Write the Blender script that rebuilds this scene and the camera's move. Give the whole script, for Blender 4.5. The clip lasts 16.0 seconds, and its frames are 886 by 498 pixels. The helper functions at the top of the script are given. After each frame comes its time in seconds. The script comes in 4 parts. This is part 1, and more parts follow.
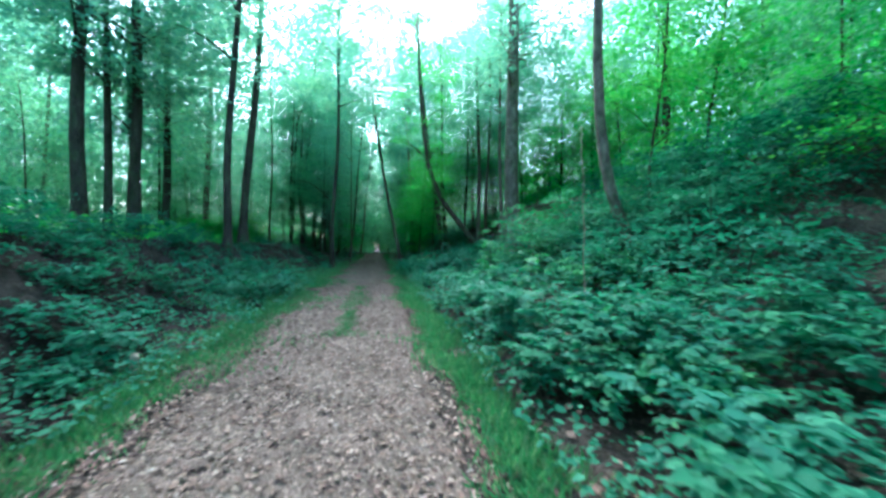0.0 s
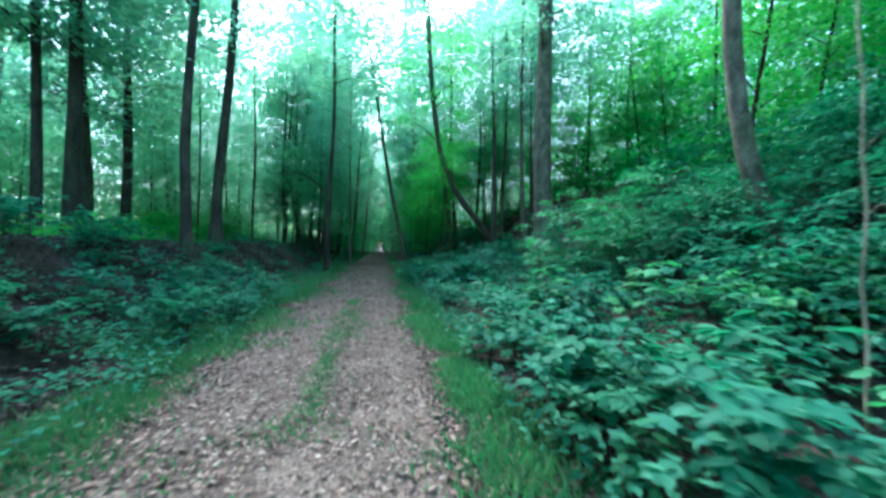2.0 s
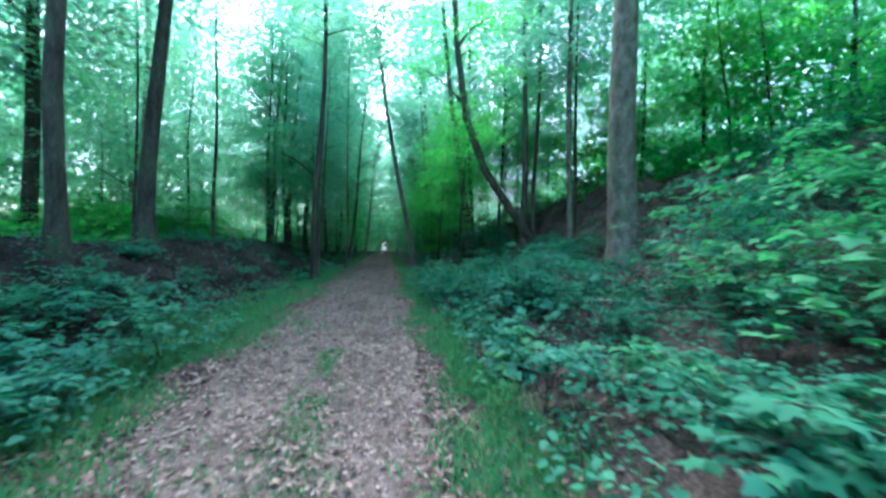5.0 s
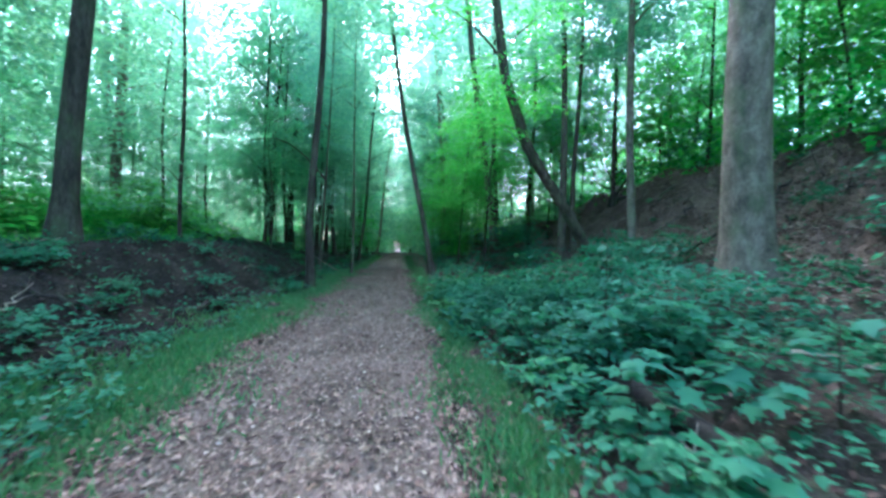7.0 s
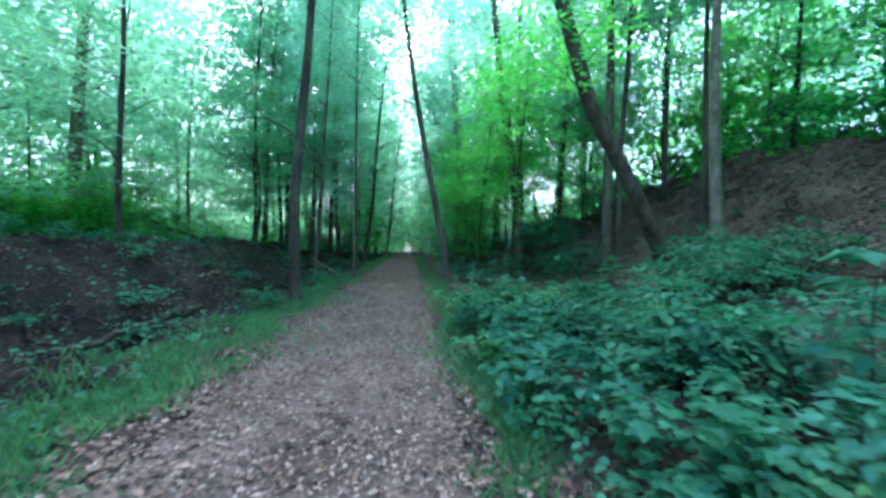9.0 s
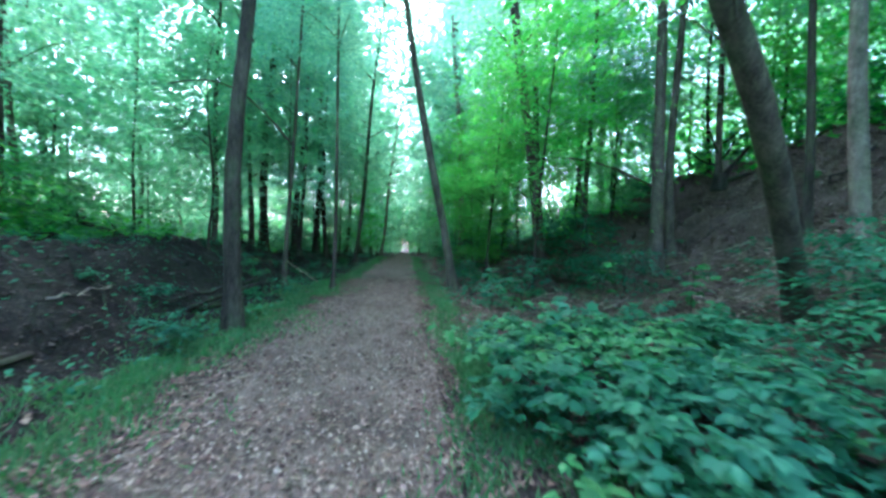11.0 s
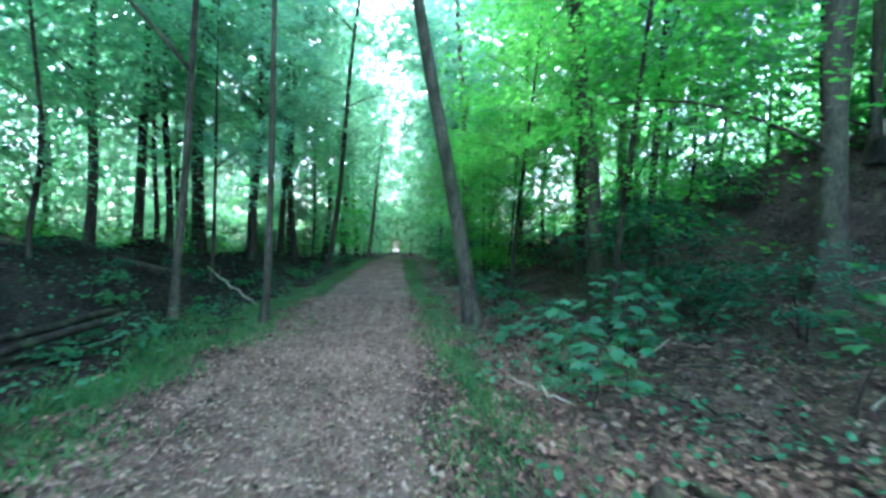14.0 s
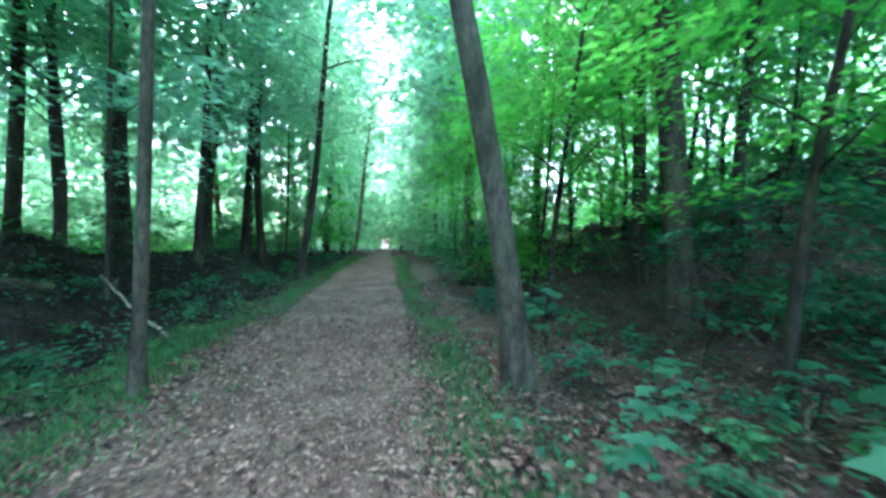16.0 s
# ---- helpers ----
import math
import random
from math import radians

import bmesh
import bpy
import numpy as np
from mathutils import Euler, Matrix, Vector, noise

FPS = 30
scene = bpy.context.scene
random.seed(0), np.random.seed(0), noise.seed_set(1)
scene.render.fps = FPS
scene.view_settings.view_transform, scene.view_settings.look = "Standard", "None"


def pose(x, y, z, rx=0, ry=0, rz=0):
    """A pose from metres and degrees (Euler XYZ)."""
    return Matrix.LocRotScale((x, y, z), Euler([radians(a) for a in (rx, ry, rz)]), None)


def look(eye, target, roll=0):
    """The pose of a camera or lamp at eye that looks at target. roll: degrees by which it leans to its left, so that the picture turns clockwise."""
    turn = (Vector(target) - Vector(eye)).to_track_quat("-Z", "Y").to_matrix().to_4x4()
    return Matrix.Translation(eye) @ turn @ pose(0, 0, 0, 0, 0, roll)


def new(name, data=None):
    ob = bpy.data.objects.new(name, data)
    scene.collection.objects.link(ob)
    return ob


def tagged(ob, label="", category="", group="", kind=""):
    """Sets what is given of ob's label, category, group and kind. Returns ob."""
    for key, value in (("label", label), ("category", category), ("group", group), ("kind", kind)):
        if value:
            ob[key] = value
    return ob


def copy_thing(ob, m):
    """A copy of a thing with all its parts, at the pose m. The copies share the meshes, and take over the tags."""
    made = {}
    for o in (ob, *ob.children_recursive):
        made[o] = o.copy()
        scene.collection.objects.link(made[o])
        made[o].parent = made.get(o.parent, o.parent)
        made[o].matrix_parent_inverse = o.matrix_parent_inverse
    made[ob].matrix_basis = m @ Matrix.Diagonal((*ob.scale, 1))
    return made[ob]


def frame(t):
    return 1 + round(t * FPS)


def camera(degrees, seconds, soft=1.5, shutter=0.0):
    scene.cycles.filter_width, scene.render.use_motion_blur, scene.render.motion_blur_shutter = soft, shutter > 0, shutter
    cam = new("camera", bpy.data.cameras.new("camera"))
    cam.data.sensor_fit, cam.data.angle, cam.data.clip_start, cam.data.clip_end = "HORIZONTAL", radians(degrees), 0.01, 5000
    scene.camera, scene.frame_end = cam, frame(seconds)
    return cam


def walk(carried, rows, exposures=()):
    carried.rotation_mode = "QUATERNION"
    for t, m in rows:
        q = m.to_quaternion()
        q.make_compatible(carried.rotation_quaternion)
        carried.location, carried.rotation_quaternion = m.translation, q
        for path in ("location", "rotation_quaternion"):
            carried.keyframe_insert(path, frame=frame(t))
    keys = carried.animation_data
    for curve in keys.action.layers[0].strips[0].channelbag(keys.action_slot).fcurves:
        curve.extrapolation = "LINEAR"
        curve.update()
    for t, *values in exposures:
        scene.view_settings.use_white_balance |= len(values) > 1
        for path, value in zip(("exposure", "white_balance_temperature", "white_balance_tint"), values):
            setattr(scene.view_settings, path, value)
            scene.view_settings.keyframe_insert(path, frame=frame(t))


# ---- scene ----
PATH = [
    (0.0, 0.000, 0.000, 1.7, 89.10, -0.30, -10.10),
    (0.5, -0.008, 0.864, 1.7, 89.10, -0.34, -9.68),
    (1.0, 0.006, 1.751, 1.7, 89.05, -0.38, -9.50),
    (1.5, 0.039, 2.636, 1.7, 89.01, -0.41, -9.50),
    (2.0, 0.080, 3.495, 1.7, 88.94, -0.45, -9.57),
    (2.5, 0.127, 4.307, 1.7, 88.91, -0.49, -9.78),
    (3.0, 0.164, 5.029, 1.7, 88.90, -0.52, -9.79),
    (3.5, 0.145, 5.896, 1.7, 88.87, -0.56, -9.69),
    (4.0, 0.096, 6.764, 1.7, 88.85, -0.60, -9.42),
    (6.5, 0.108, 11.070, 1.7, 88.89, -0.79, -7.47),
    (7.0, 0.122, 11.863, 1.7, 88.94, -0.82, -6.78),
    (7.5, 0.146, 12.670, 1.7, 88.85, -0.86, -6.14),
    (8.0, 0.139, 13.409, 1.7, 88.80, -0.90, -5.55),
    (8.5, 0.134, 14.171, 1.7, 88.83, -0.94, -5.27),
    (9.0, 0.144, 14.893, 1.7, 88.81, -0.97, -5.10),
    (11.5, 0.231, 19.074, 1.7, 88.82, -1.16, -5.51),
    (12.0, 0.234, 19.978, 1.7, 88.86, -1.20, -5.50),
    (12.5, 0.235, 20.842, 1.7, 88.87, -1.24, -5.52),
    (13.0, 0.229, 21.641, 1.7, 88.95, -1.27, -5.78),
    (13.5, 0.253, 22.485, 1.7, 88.90, -1.31, -6.35),
    (14.0, 0.273, 23.326, 1.7, 88.84, -1.35, -6.83),
    (14.5, 0.278, 24.078, 1.7, 88.81, -1.39, -7.75),
    (15.0, 0.281, 24.934, 1.7, 88.65, -1.43, -8.41),
    (15.5, 0.266, 25.777, 1.7, 88.40, -1.46, -8.72),
    (16.0, 0.233, 26.614, 1.7, 88.22, -1.50, -8.47),
]
EXPOSURES = [(0.0, 2.05, 4940, 5), (4.0, 2.35, 4900, 11), (7.0, 2.85, 5080, 24), (9.0, 3.0, 5120, 25), (11.5, 3.35, 5190, 27), (13.0, 3.45, 5240, 28), (16.0, 3.83, 5340, 31)]
cam = camera(101.8, 16.0, soft=3.0, shutter=0.5)
walk(cam, [(t, pose(*p)) for t, *p in PATH], EXPOSURES)

# ---- light: a bright overcast sky, the sun's glow ahead of the walk ----
world = bpy.data.worlds.new("sky")
scene.world = world
world.use_nodes = True
sky = world.node_tree.nodes.new("ShaderNodeTexSky")
sky.sky_type = "NISHITA"
sky.sun_disc = False
sky.sun_elevation, sky.sun_rotation = radians(50), radians(-8)
sky.air_density, sky.dust_density, sky.ozone_density = 1.0, 4.0, 1.5
background = world.node_tree.nodes["Background"]
background.inputs["Strength"].default_value = 0.3
world.node_tree.links.new(sky.outputs[0], background.inputs["Color"])
sun = new("sun", bpy.data.lights.new("sun", "SUN"))
sun.data.energy, sun.data.angle, sun.data.color = 2.0, radians(30), (1.0, 0.97, 0.9)
sun.matrix_world = look((-5, 35, 42), (0, 0, 0))


# ---- materials ----
def shader(name):
    m = bpy.data.materials.new(name)
    m.use_nodes = True
    return m, m.node_tree.nodes, m.node_tree.links, m.node_tree.nodes["Principled BSDF"]


def ramp(nodes, stops):
    r = nodes.new("ShaderNodeValToRGB").color_ramp
    while len(r.elements) < len(stops):
        r.elements.new(0.5)
    for e, (p, c) in zip(r.elements, stops):
        e.position, e.color = p, (*c, 1)
    return r.id_data.nodes[-1]


def coords(nodes, links, scale=(1, 1, 1), kind="Object"):
    tc, mp = nodes.new("ShaderNodeTexCoord"), nodes.new("ShaderNodeMapping")
    mp.inputs["Scale"].default_value = scale
    links.new(tc.outputs[kind], mp.inputs["Vector"])
    return mp.outputs[0]


def noise_tex(nodes, links, vec, scale, detail=5, rough=0.6):
    n = nodes.new("ShaderNodeTexNoise")
    n.inputs["Scale"].default_value, n.inputs["Detail"].default_value = scale, detail
    n.inputs["Roughness"].default_value = rough
    links.new(vec, n.inputs["Vector"])
    return n.outputs["Fac"]


def mixed(nodes, links, fac, a, b, blend="MIX"):
    m = nodes.new("ShaderNodeMix")
    m.data_type, m.blend_type = "RGBA", blend
    for sock, value in ((m.inputs[0], fac), (m.inputs[6], a), (m.inputs[7], b)):
        if isinstance(value, tuple):
            sock.default_value = (*value, 1)
        elif isinstance(value, float):
            sock.default_value = value
        else:
            links.new(value, sock)
    return m.outputs[2]


def bumped(nodes, links, bsdf, height, strength, distance):
    b = nodes.new("ShaderNodeBump")
    b.inputs["Strength"].default_value, b.inputs["Distance"].default_value = strength, distance
    links.new(height, b.inputs["Height"])
    links.new(b.outputs[0], bsdf.inputs["Normal"])


def leaf_material(name, stops, glow, share, rough=0.5, gloss=0.22):
    """Leaves: each island its own green, light passes through the blade."""
    m, nodes, links, bsdf = shader(name)
    geo, info = nodes.new("ShaderNodeNewGeometry"), nodes.new("ShaderNodeObjectInfo")
    r = ramp(nodes, stops)
    links.new(geo.outputs["Random Per Island"], r.inputs[0])
    patch = noise_tex(nodes, links, coords(nodes, links), 0.7, 2)
    hue = nodes.new("ShaderNodeHueSaturation")
    value = nodes.new("ShaderNodeMapRange")
    value.inputs[3].default_value, value.inputs[4].default_value = 0.75, 1.25
    links.new(patch, value.inputs[0])
    tone = nodes.new("ShaderNodeMapRange")
    tone.inputs[3].default_value, tone.inputs[4].default_value = 0.48, 0.515
    links.new(info.outputs["Random"], tone.inputs[0])
    links.new(tone.outputs[0], hue.inputs["Hue"])
    links.new(value.outputs[0], hue.inputs["Value"])
    links.new(r.outputs[0], hue.inputs["Color"])
    links.new(hue.outputs[0], bsdf.inputs["Base Color"])
    bsdf.inputs["Roughness"].default_value = rough
    bsdf.inputs["Specular IOR Level"].default_value = gloss
    tr, mix = nodes.new("ShaderNodeBsdfTranslucent"), nodes.new("ShaderNodeMixShader")
    links.new(mixed(nodes, links, 1.0, hue.outputs[0], glow, "MULTIPLY"), tr.inputs["Color"])
    mix.inputs[0].default_value = share
    links.new(bsdf.outputs[0], mix.inputs[1])
    links.new(tr.outputs[0], mix.inputs[2])
    links.new(mix.outputs[0], nodes["Material Output"].inputs["Surface"])
    return m


def bark_material(name, dark, light, moss=0.25, stretch=0.25, relief=0.02):
    m, nodes, links, bsdf = shader(name)
    vec = coords(nodes, links, (1, 1, stretch))
    fine, coarse = noise_tex(nodes, links, vec, 28, 8, 0.7), noise_tex(nodes, links, vec, 4.5, 6, 0.65)
    r = ramp(nodes, [(0.3, dark), (0.7, light)])
    links.new(fine, r.inputs[0])
    blot = ramp(nodes, [(0.36, (0.42, 0.4, 0.38)), (0.66, (1.25, 1.22, 1.15))])
    links.new(coarse, blot.inputs[0])
    base = mixed(nodes, links, 1.0, r.outputs[0], blot.outputs[0], "MULTIPLY")
    patch = ramp(nodes, [(0.5, (0, 0, 0)), (0.72, (moss, moss, moss))])
    links.new(noise_tex(nodes, links, coords(nodes, links, (1, 1, 0.5)), 2.2, 6), patch.inputs[0])
    links.new(mixed(nodes, links, patch.outputs[0], base, (0.05, 0.09, 0.03)), bsdf.inputs["Base Color"])
    bsdf.inputs["Roughness"].default_value = 0.9
    bsdf.inputs["Specular IOR Level"].default_value = 0.15
    bumped(nodes, links, bsdf, fine, 0.6, relief)
    return m


def litter_material(name, stops, rough=0.8):
    m, nodes, links, bsdf = shader(name)
    geo = nodes.new("ShaderNodeNewGeometry")
    r = ramp(nodes, stops)
    links.new(geo.outputs["Random Per Island"], r.inputs[0])
    links.new(r.outputs[0], bsdf.inputs["Base Color"])
    bsdf.inputs["Roughness"].default_value = rough
    bsdf.inputs["Specular IOR Level"].default_value = 0.25
    return m


def soil_material(name, a, b, c, scale, clod=4.0):
    """Three earthy tones at two scales with crumbly relief."""
    m, nodes, links, bsdf = shader(name)
    vec = coords(nodes, links)
    fine, coarse = noise_tex(nodes, links, vec, scale, 8, 0.75), noise_tex(nodes, links, vec, 1.1, 5, 0.65)
    r = ramp(nodes, [(0.32, a), (0.5, b), (0.68, c)])
    links.new(fine, r.inputs[0])
    blot = ramp(nodes, [(0.32, (0.45, 0.45, 0.45)), (0.68, (1.3, 1.3, 1.3))])
    links.new(coarse, blot.inputs[0])
    links.new(mixed(nodes, links, 1.0, r.outputs[0], blot.outputs[0], "MULTIPLY"), bsdf.inputs["Base Color"])
    bsdf.inputs["Roughness"].default_value = 0.95
    bsdf.inputs["Specular IOR Level"].default_value = 0.12
    clods = noise_tex(nodes, links, vec, scale * 0.24, 5, 0.7)
    both = nodes.new("ShaderNodeMath")
    both.operation, both.inputs[1].default_value = "MULTIPLY_ADD", clod
    links.new(clods, both.inputs[0])
    links.new(fine, both.inputs[2])
    bumped(nodes, links, bsdf, both.outputs[0], 0.9, 0.03)
    return m


CANOPY = leaf_material("canopy_leaves", [(0.0, (0.04, 0.118, 0.063)), (0.5, (0.058, 0.158, 0.077)), (1.0, (0.09, 0.205, 0.09))], (3.9, 3.2, 3.9), 0.69, 0.6)
SPRAY = leaf_material("understory_leaves", [(0.0, (0.042, 0.135, 0.06)), (0.5, (0.062, 0.182, 0.074)), (1.0, (0.096, 0.235, 0.085))], (3.4, 2.9, 3.4), 0.67, 0.6)
# Background foliage: haze and misty light are put into this paler leaf colour.
HAZE_MINT = leaf_material("background_leaves_paled_as_by_haze", [(0.0, (0.06, 0.165, 0.08)), (0.5, (0.085, 0.21, 0.1)), (1.0, (0.12, 0.255, 0.115))], (2.7, 2.5, 2.7), 0.68, 0.6)
BRIGHT = leaf_material("sunlit_leaves", [(0.0, (0.034, 0.165, 0.03)), (0.5, (0.058, 0.215, 0.04)), (1.0, (0.1, 0.265, 0.05))], (2.0, 2.35, 1.8), 0.65, 0.6)
HERB = leaf_material("undergrowth_leaves", [(0.0, (0.022, 0.1, 0.052)), (0.6, (0.04, 0.15, 0.081)), (1.0, (0.07, 0.205, 0.11))], (1.2, 1.75, 1.4), 0.36, 0.65, 0.12)
HERB_LIGHT = leaf_material("light_undergrowth_leaves", [(0.0, (0.035, 0.145, 0.058)), (1.0, (0.08, 0.235, 0.09))], (1.2, 1.75, 1.2), 0.38, 0.6, 0.16)
GRASS = leaf_material("grass_blades", [(0.0, (0.04, 0.13, 0.045)), (0.6, (0.062, 0.178, 0.062)), (1.0, (0.13, 0.19, 0.085))], (1.2, 1.6, 1.1), 0.35, 0.6)
BARK_DARK = bark_material("dark_furrowed_bark", (0.022, 0.019, 0.015), (0.085, 0.072, 0.056), 0.6)
BARK_GREY = bark_material("grey_smooth_bark", (0.1, 0.086, 0.068), (0.2, 0.175, 0.14), 0.6, 0.6, 0.006)
BARK_BROWN = bark_material("grey_brown_bark", (0.042, 0.036, 0.027), (0.138, 0.118, 0.09), 0.3, 0.35, 0.012)
DEADWOOD = bark_material("rotting_deadwood", (0.014, 0.013, 0.011), (0.055, 0.046, 0.038), 0.5)
PALEWOOD = bark_material("bleached_deadwood", (0.2, 0.16, 0.12), (0.42, 0.36, 0.29), 0.1)
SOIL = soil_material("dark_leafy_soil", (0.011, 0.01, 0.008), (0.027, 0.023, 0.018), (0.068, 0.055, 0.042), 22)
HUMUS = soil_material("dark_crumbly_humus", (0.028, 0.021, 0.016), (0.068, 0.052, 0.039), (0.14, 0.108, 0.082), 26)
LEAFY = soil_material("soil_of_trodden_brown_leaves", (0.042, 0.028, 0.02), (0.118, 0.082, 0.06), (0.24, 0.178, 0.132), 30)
TRACK = soil_material("trodden_gravel_and_leaf_crumbs", (0.05, 0.035, 0.027), (0.145, 0.104, 0.08), (0.255, 0.196, 0.155), 38, 0.5)
LITTER = litter_material("dry_beech_leaves", [(0.0, (0.038, 0.022, 0.015)), (0.3, (0.115, 0.071, 0.048)), (0.65, (0.205, 0.14, 0.1)), (0.96, (0.265, 0.19, 0.143)), (1.0, (0.34, 0.28, 0.22))])
LITTER_DARK = litter_material("dark_brown_leaves", [(0.0, (0.03, 0.017, 0.012)), (0.4, (0.09, 0.051, 0.036)), (0.85, (0.165, 0.1, 0.068)), (1.0, (0.27, 0.185, 0.135))])
# Paler, greyer leaves: the slope's extra sky light is put into the colour.
LITTER_PALE = litter_material("skylit_grey_brown_leaves", [(0.0, (0.036, 0.022, 0.016)), (0.35, (0.1, 0.066, 0.048)), (0.8, (0.215, 0.152, 0.115)), (1.0, (0.38, 0.29, 0.23))])
LITTER_BLACK = litter_material("rotting_dark_leaves", [(0.0, (0.008, 0.008, 0.007)), (0.6, (0.034, 0.025, 0.019)), (0.88, (0.075, 0.053, 0.04)), (1.0, (0.13, 0.095, 0.075))])


# ---- mesh helpers ----
def mesh_of(name, verts, faces, mat, smooth=False):
    verts, faces = np.asarray(verts, np.float32), np.asarray(faces, np.int32)
    me = bpy.data.meshes.new(name)
    n, k = faces.shape
    me.vertices.add(len(verts))
    me.vertices.foreach_set("co", verts.ravel())
    me.loops.add(n * k)
    me.loops.foreach_set("vertex_index", faces.ravel())
    me.polygons.add(n)
    me.polygons.foreach_set("loop_start", np.arange(0, n * k, k, dtype=np.int32))
    me.polygons.foreach_set("use_smooth", np.full(n, smooth))
    me.materials.append(mat)
    me.update(calc_edges=True)
    return me


def part(name, me, parent, label=""):
    ob = new(name, me)
    ob.parent = parent
    return tagged(ob, label)


def joined(pieces):
    verts, faces, k = [], [], 0
    for v, f in pieces:
        verts.append(v)
        faces.append(f + k)
        k += len(v)
    return np.concatenate(verts), np.concatenate(faces)


def tube(points, radii, sides=8, rng=None, rough=0.0, close=True):
    """A bent, tapering round stem through the points."""
    p, radii = np.asarray(points, float), np.asarray(radii, float)
    d = np.gradient(p, axis=0)
    d /= np.linalg.norm(d, axis=1)[:, None]
    if np.abs(d[0, 2]) > 0.6:
        ref = np.tile([[1.0, 0, 0]], (len(p), 1))
    else:
        ref = np.tile([[0, 0, 1.0]], (len(p), 1))
    a = np.cross(d, ref)
    a /= np.linalg.norm(a, axis=1)[:, None]
    b = np.cross(d, a)
    ang = np.linspace(0, 2 * np.pi, sides, endpoint=False)
    r = radii[:, None] * np.ones(sides)
    if rng is not None and rough:
        lobes = 1 + rough * np.sin(ang * 3 + rng.uniform(0, 6)) + rough * 0.7 * np.sin(ang * 5 + rng.uniform(0, 6))
        r = r * lobes * (1 + rng.uniform(-rough, rough, r.shape) * 0.5)
    v = p[:, None] + r[..., None] * (a[:, None] * np.cos(ang)[None, :, None] + b[:, None] * np.sin(ang)[None, :, None])
    n = len(p)
    i, j = np.meshgrid(np.arange(n - 1), np.arange(sides), indexing="ij")
    k = (j + 1) % sides
    f = np.stack([i * sides + j, i * sides + k, (i + 1) * sides + k, (i + 1) * sides + j], -1).reshape(-1, 4)
    v = v.reshape(-1, 3)
    if close:
        # caps as slim quads that meet in a small hub
        s = np.arange(sides)
        e = (s + 1) % sides
        o = (n - 1) * sides
        hub = np.concatenate([p[:1] + (v[s] - p[:1]) * 0.02, p[-1:] + (v[o + s] - p[-1:]) * 0.02])
        base = len(v)
        v = np.concatenate([v, hub])
        low = np.stack([e, s, base + s, base + e], -1)
        high = np.stack([o + s, o + e, base + sides + e, base + sides + s], -1)
        f = np.concatenate([f, low, high])
    return v, f


RHOMB = (np.array([(0, 0, 0), (0.42, 0.5, 0.07), (1, 0, -0.06), (0.42, -0.5, 0.07)]), np.array([(0, 2, 1), (0, 3, 2)]))
OVATE = (np.array([(0, 0, 0), (0.22, 0.42, 0.06), (0.58, 0.46, 0.05), (1, 0, -0.1), (0.58, -0.46, 0.05), (0.22, -0.42, 0.06)]),
         np.array([(0, 3, 2), (0, 2, 1), (0, 5, 4), (0, 4, 3)]))
lobes = [(-0.02, 0.06), (0.02, 0.42), (0.2, 0.3), (0.42, 0.62), (0.52, 0.24), (1.0, 0.0), (0.52, -0.24), (0.42, -0.62), (0.2, -0.3), (0.02, -0.42), (-0.02, -0.06)]
MAPLE = (np.array([(0.3, 0, 0.03)] + [(u, v, -0.12 * (u * u + v * v)) for u, v in lobes]),
         np.array([(0, 1 + (i + 1) % 11, 1 + i) for i in range(11)]))
BLADE = (np.array([(0, 0.5, 0), (0, -0.5, 0), (0.6, 0.0, 0.1), (1.0, 0, 0.0)]), np.array([(0, 1, 2), (0, 2, 3)]))


def unit(v):
    return v / np.maximum(np.linalg.norm(v, axis=1), 1e-6)[:, None]


def leaves(shape, at, along, up, length, width):
    """Many blades of one shape: along the stalk's way, facing up, each with its own size."""
    t, f = shape
    along = unit(along)
    side = unit(np.cross(up, along))
    face = np.cross(along, side)
    v = at[:, None] + (t[None, :, 0:1] * along[:, None] + t[None, :, 2:3] * face[:, None]) * length[:, None, None] + t[None, :, 1:2] * side[:, None] * width[:, None, None]
    n = len(at)
    return v.reshape(-1, 3), (f[None] + (np.arange(n) * len(t))[:, None, None]).reshape(-1, f.shape[1])


# ---- the lie of the land ----
KNOT_X = (0.65, 1.6, 3.2, 5.0, 6.5, 8.4, 10.2, 12.6, 16.0, 24.0, 60.0)
SLOPES = ((9, (0, .03, .25, .75, 1.25, 2.1, 3.2, 4.8, 5.8, 6.4, 6.8)), (19, (0, 0, .05, .3, .85, 1.45, 2.5, 4.5, 5.5, 6.0, 6.2)),
          (26, (0, 0, -.05, .05, .3, .8, 2.2, 4.9, 5.5, 5.9, 6.1)), (32, (0, 0, -.05, .05, .3, .9, 2.3, 4.7, 5.2, 5.5, 5.7)),
          (37, (0, 0, .02, .4, 1.7, 2.2, 2.7, 3.6, 4.2, 4.6, 4.8)), (46, (0, 0, .05, .4, .9, 1.3, 1.7, 2.3, 3.0, 3.5, 3.8)),
          (70, (0, 0, .1, .3, .6, .9, 1.2, 1.6, 2.0, 2.4, 2.6)))
LEFT_U = (0, 0.9, 1.7, 2.4, 3.2, 4.0, 4.7, 7.0, 12.0, 40.0)
LEFT_S = (0, -0.05, -0.02, 0.08, 0.42, 0.82, 1.0, 0.95, 0.8, 0.75)


LATTICE = np.random.default_rng(9).normal(0, 1, (256, 256))


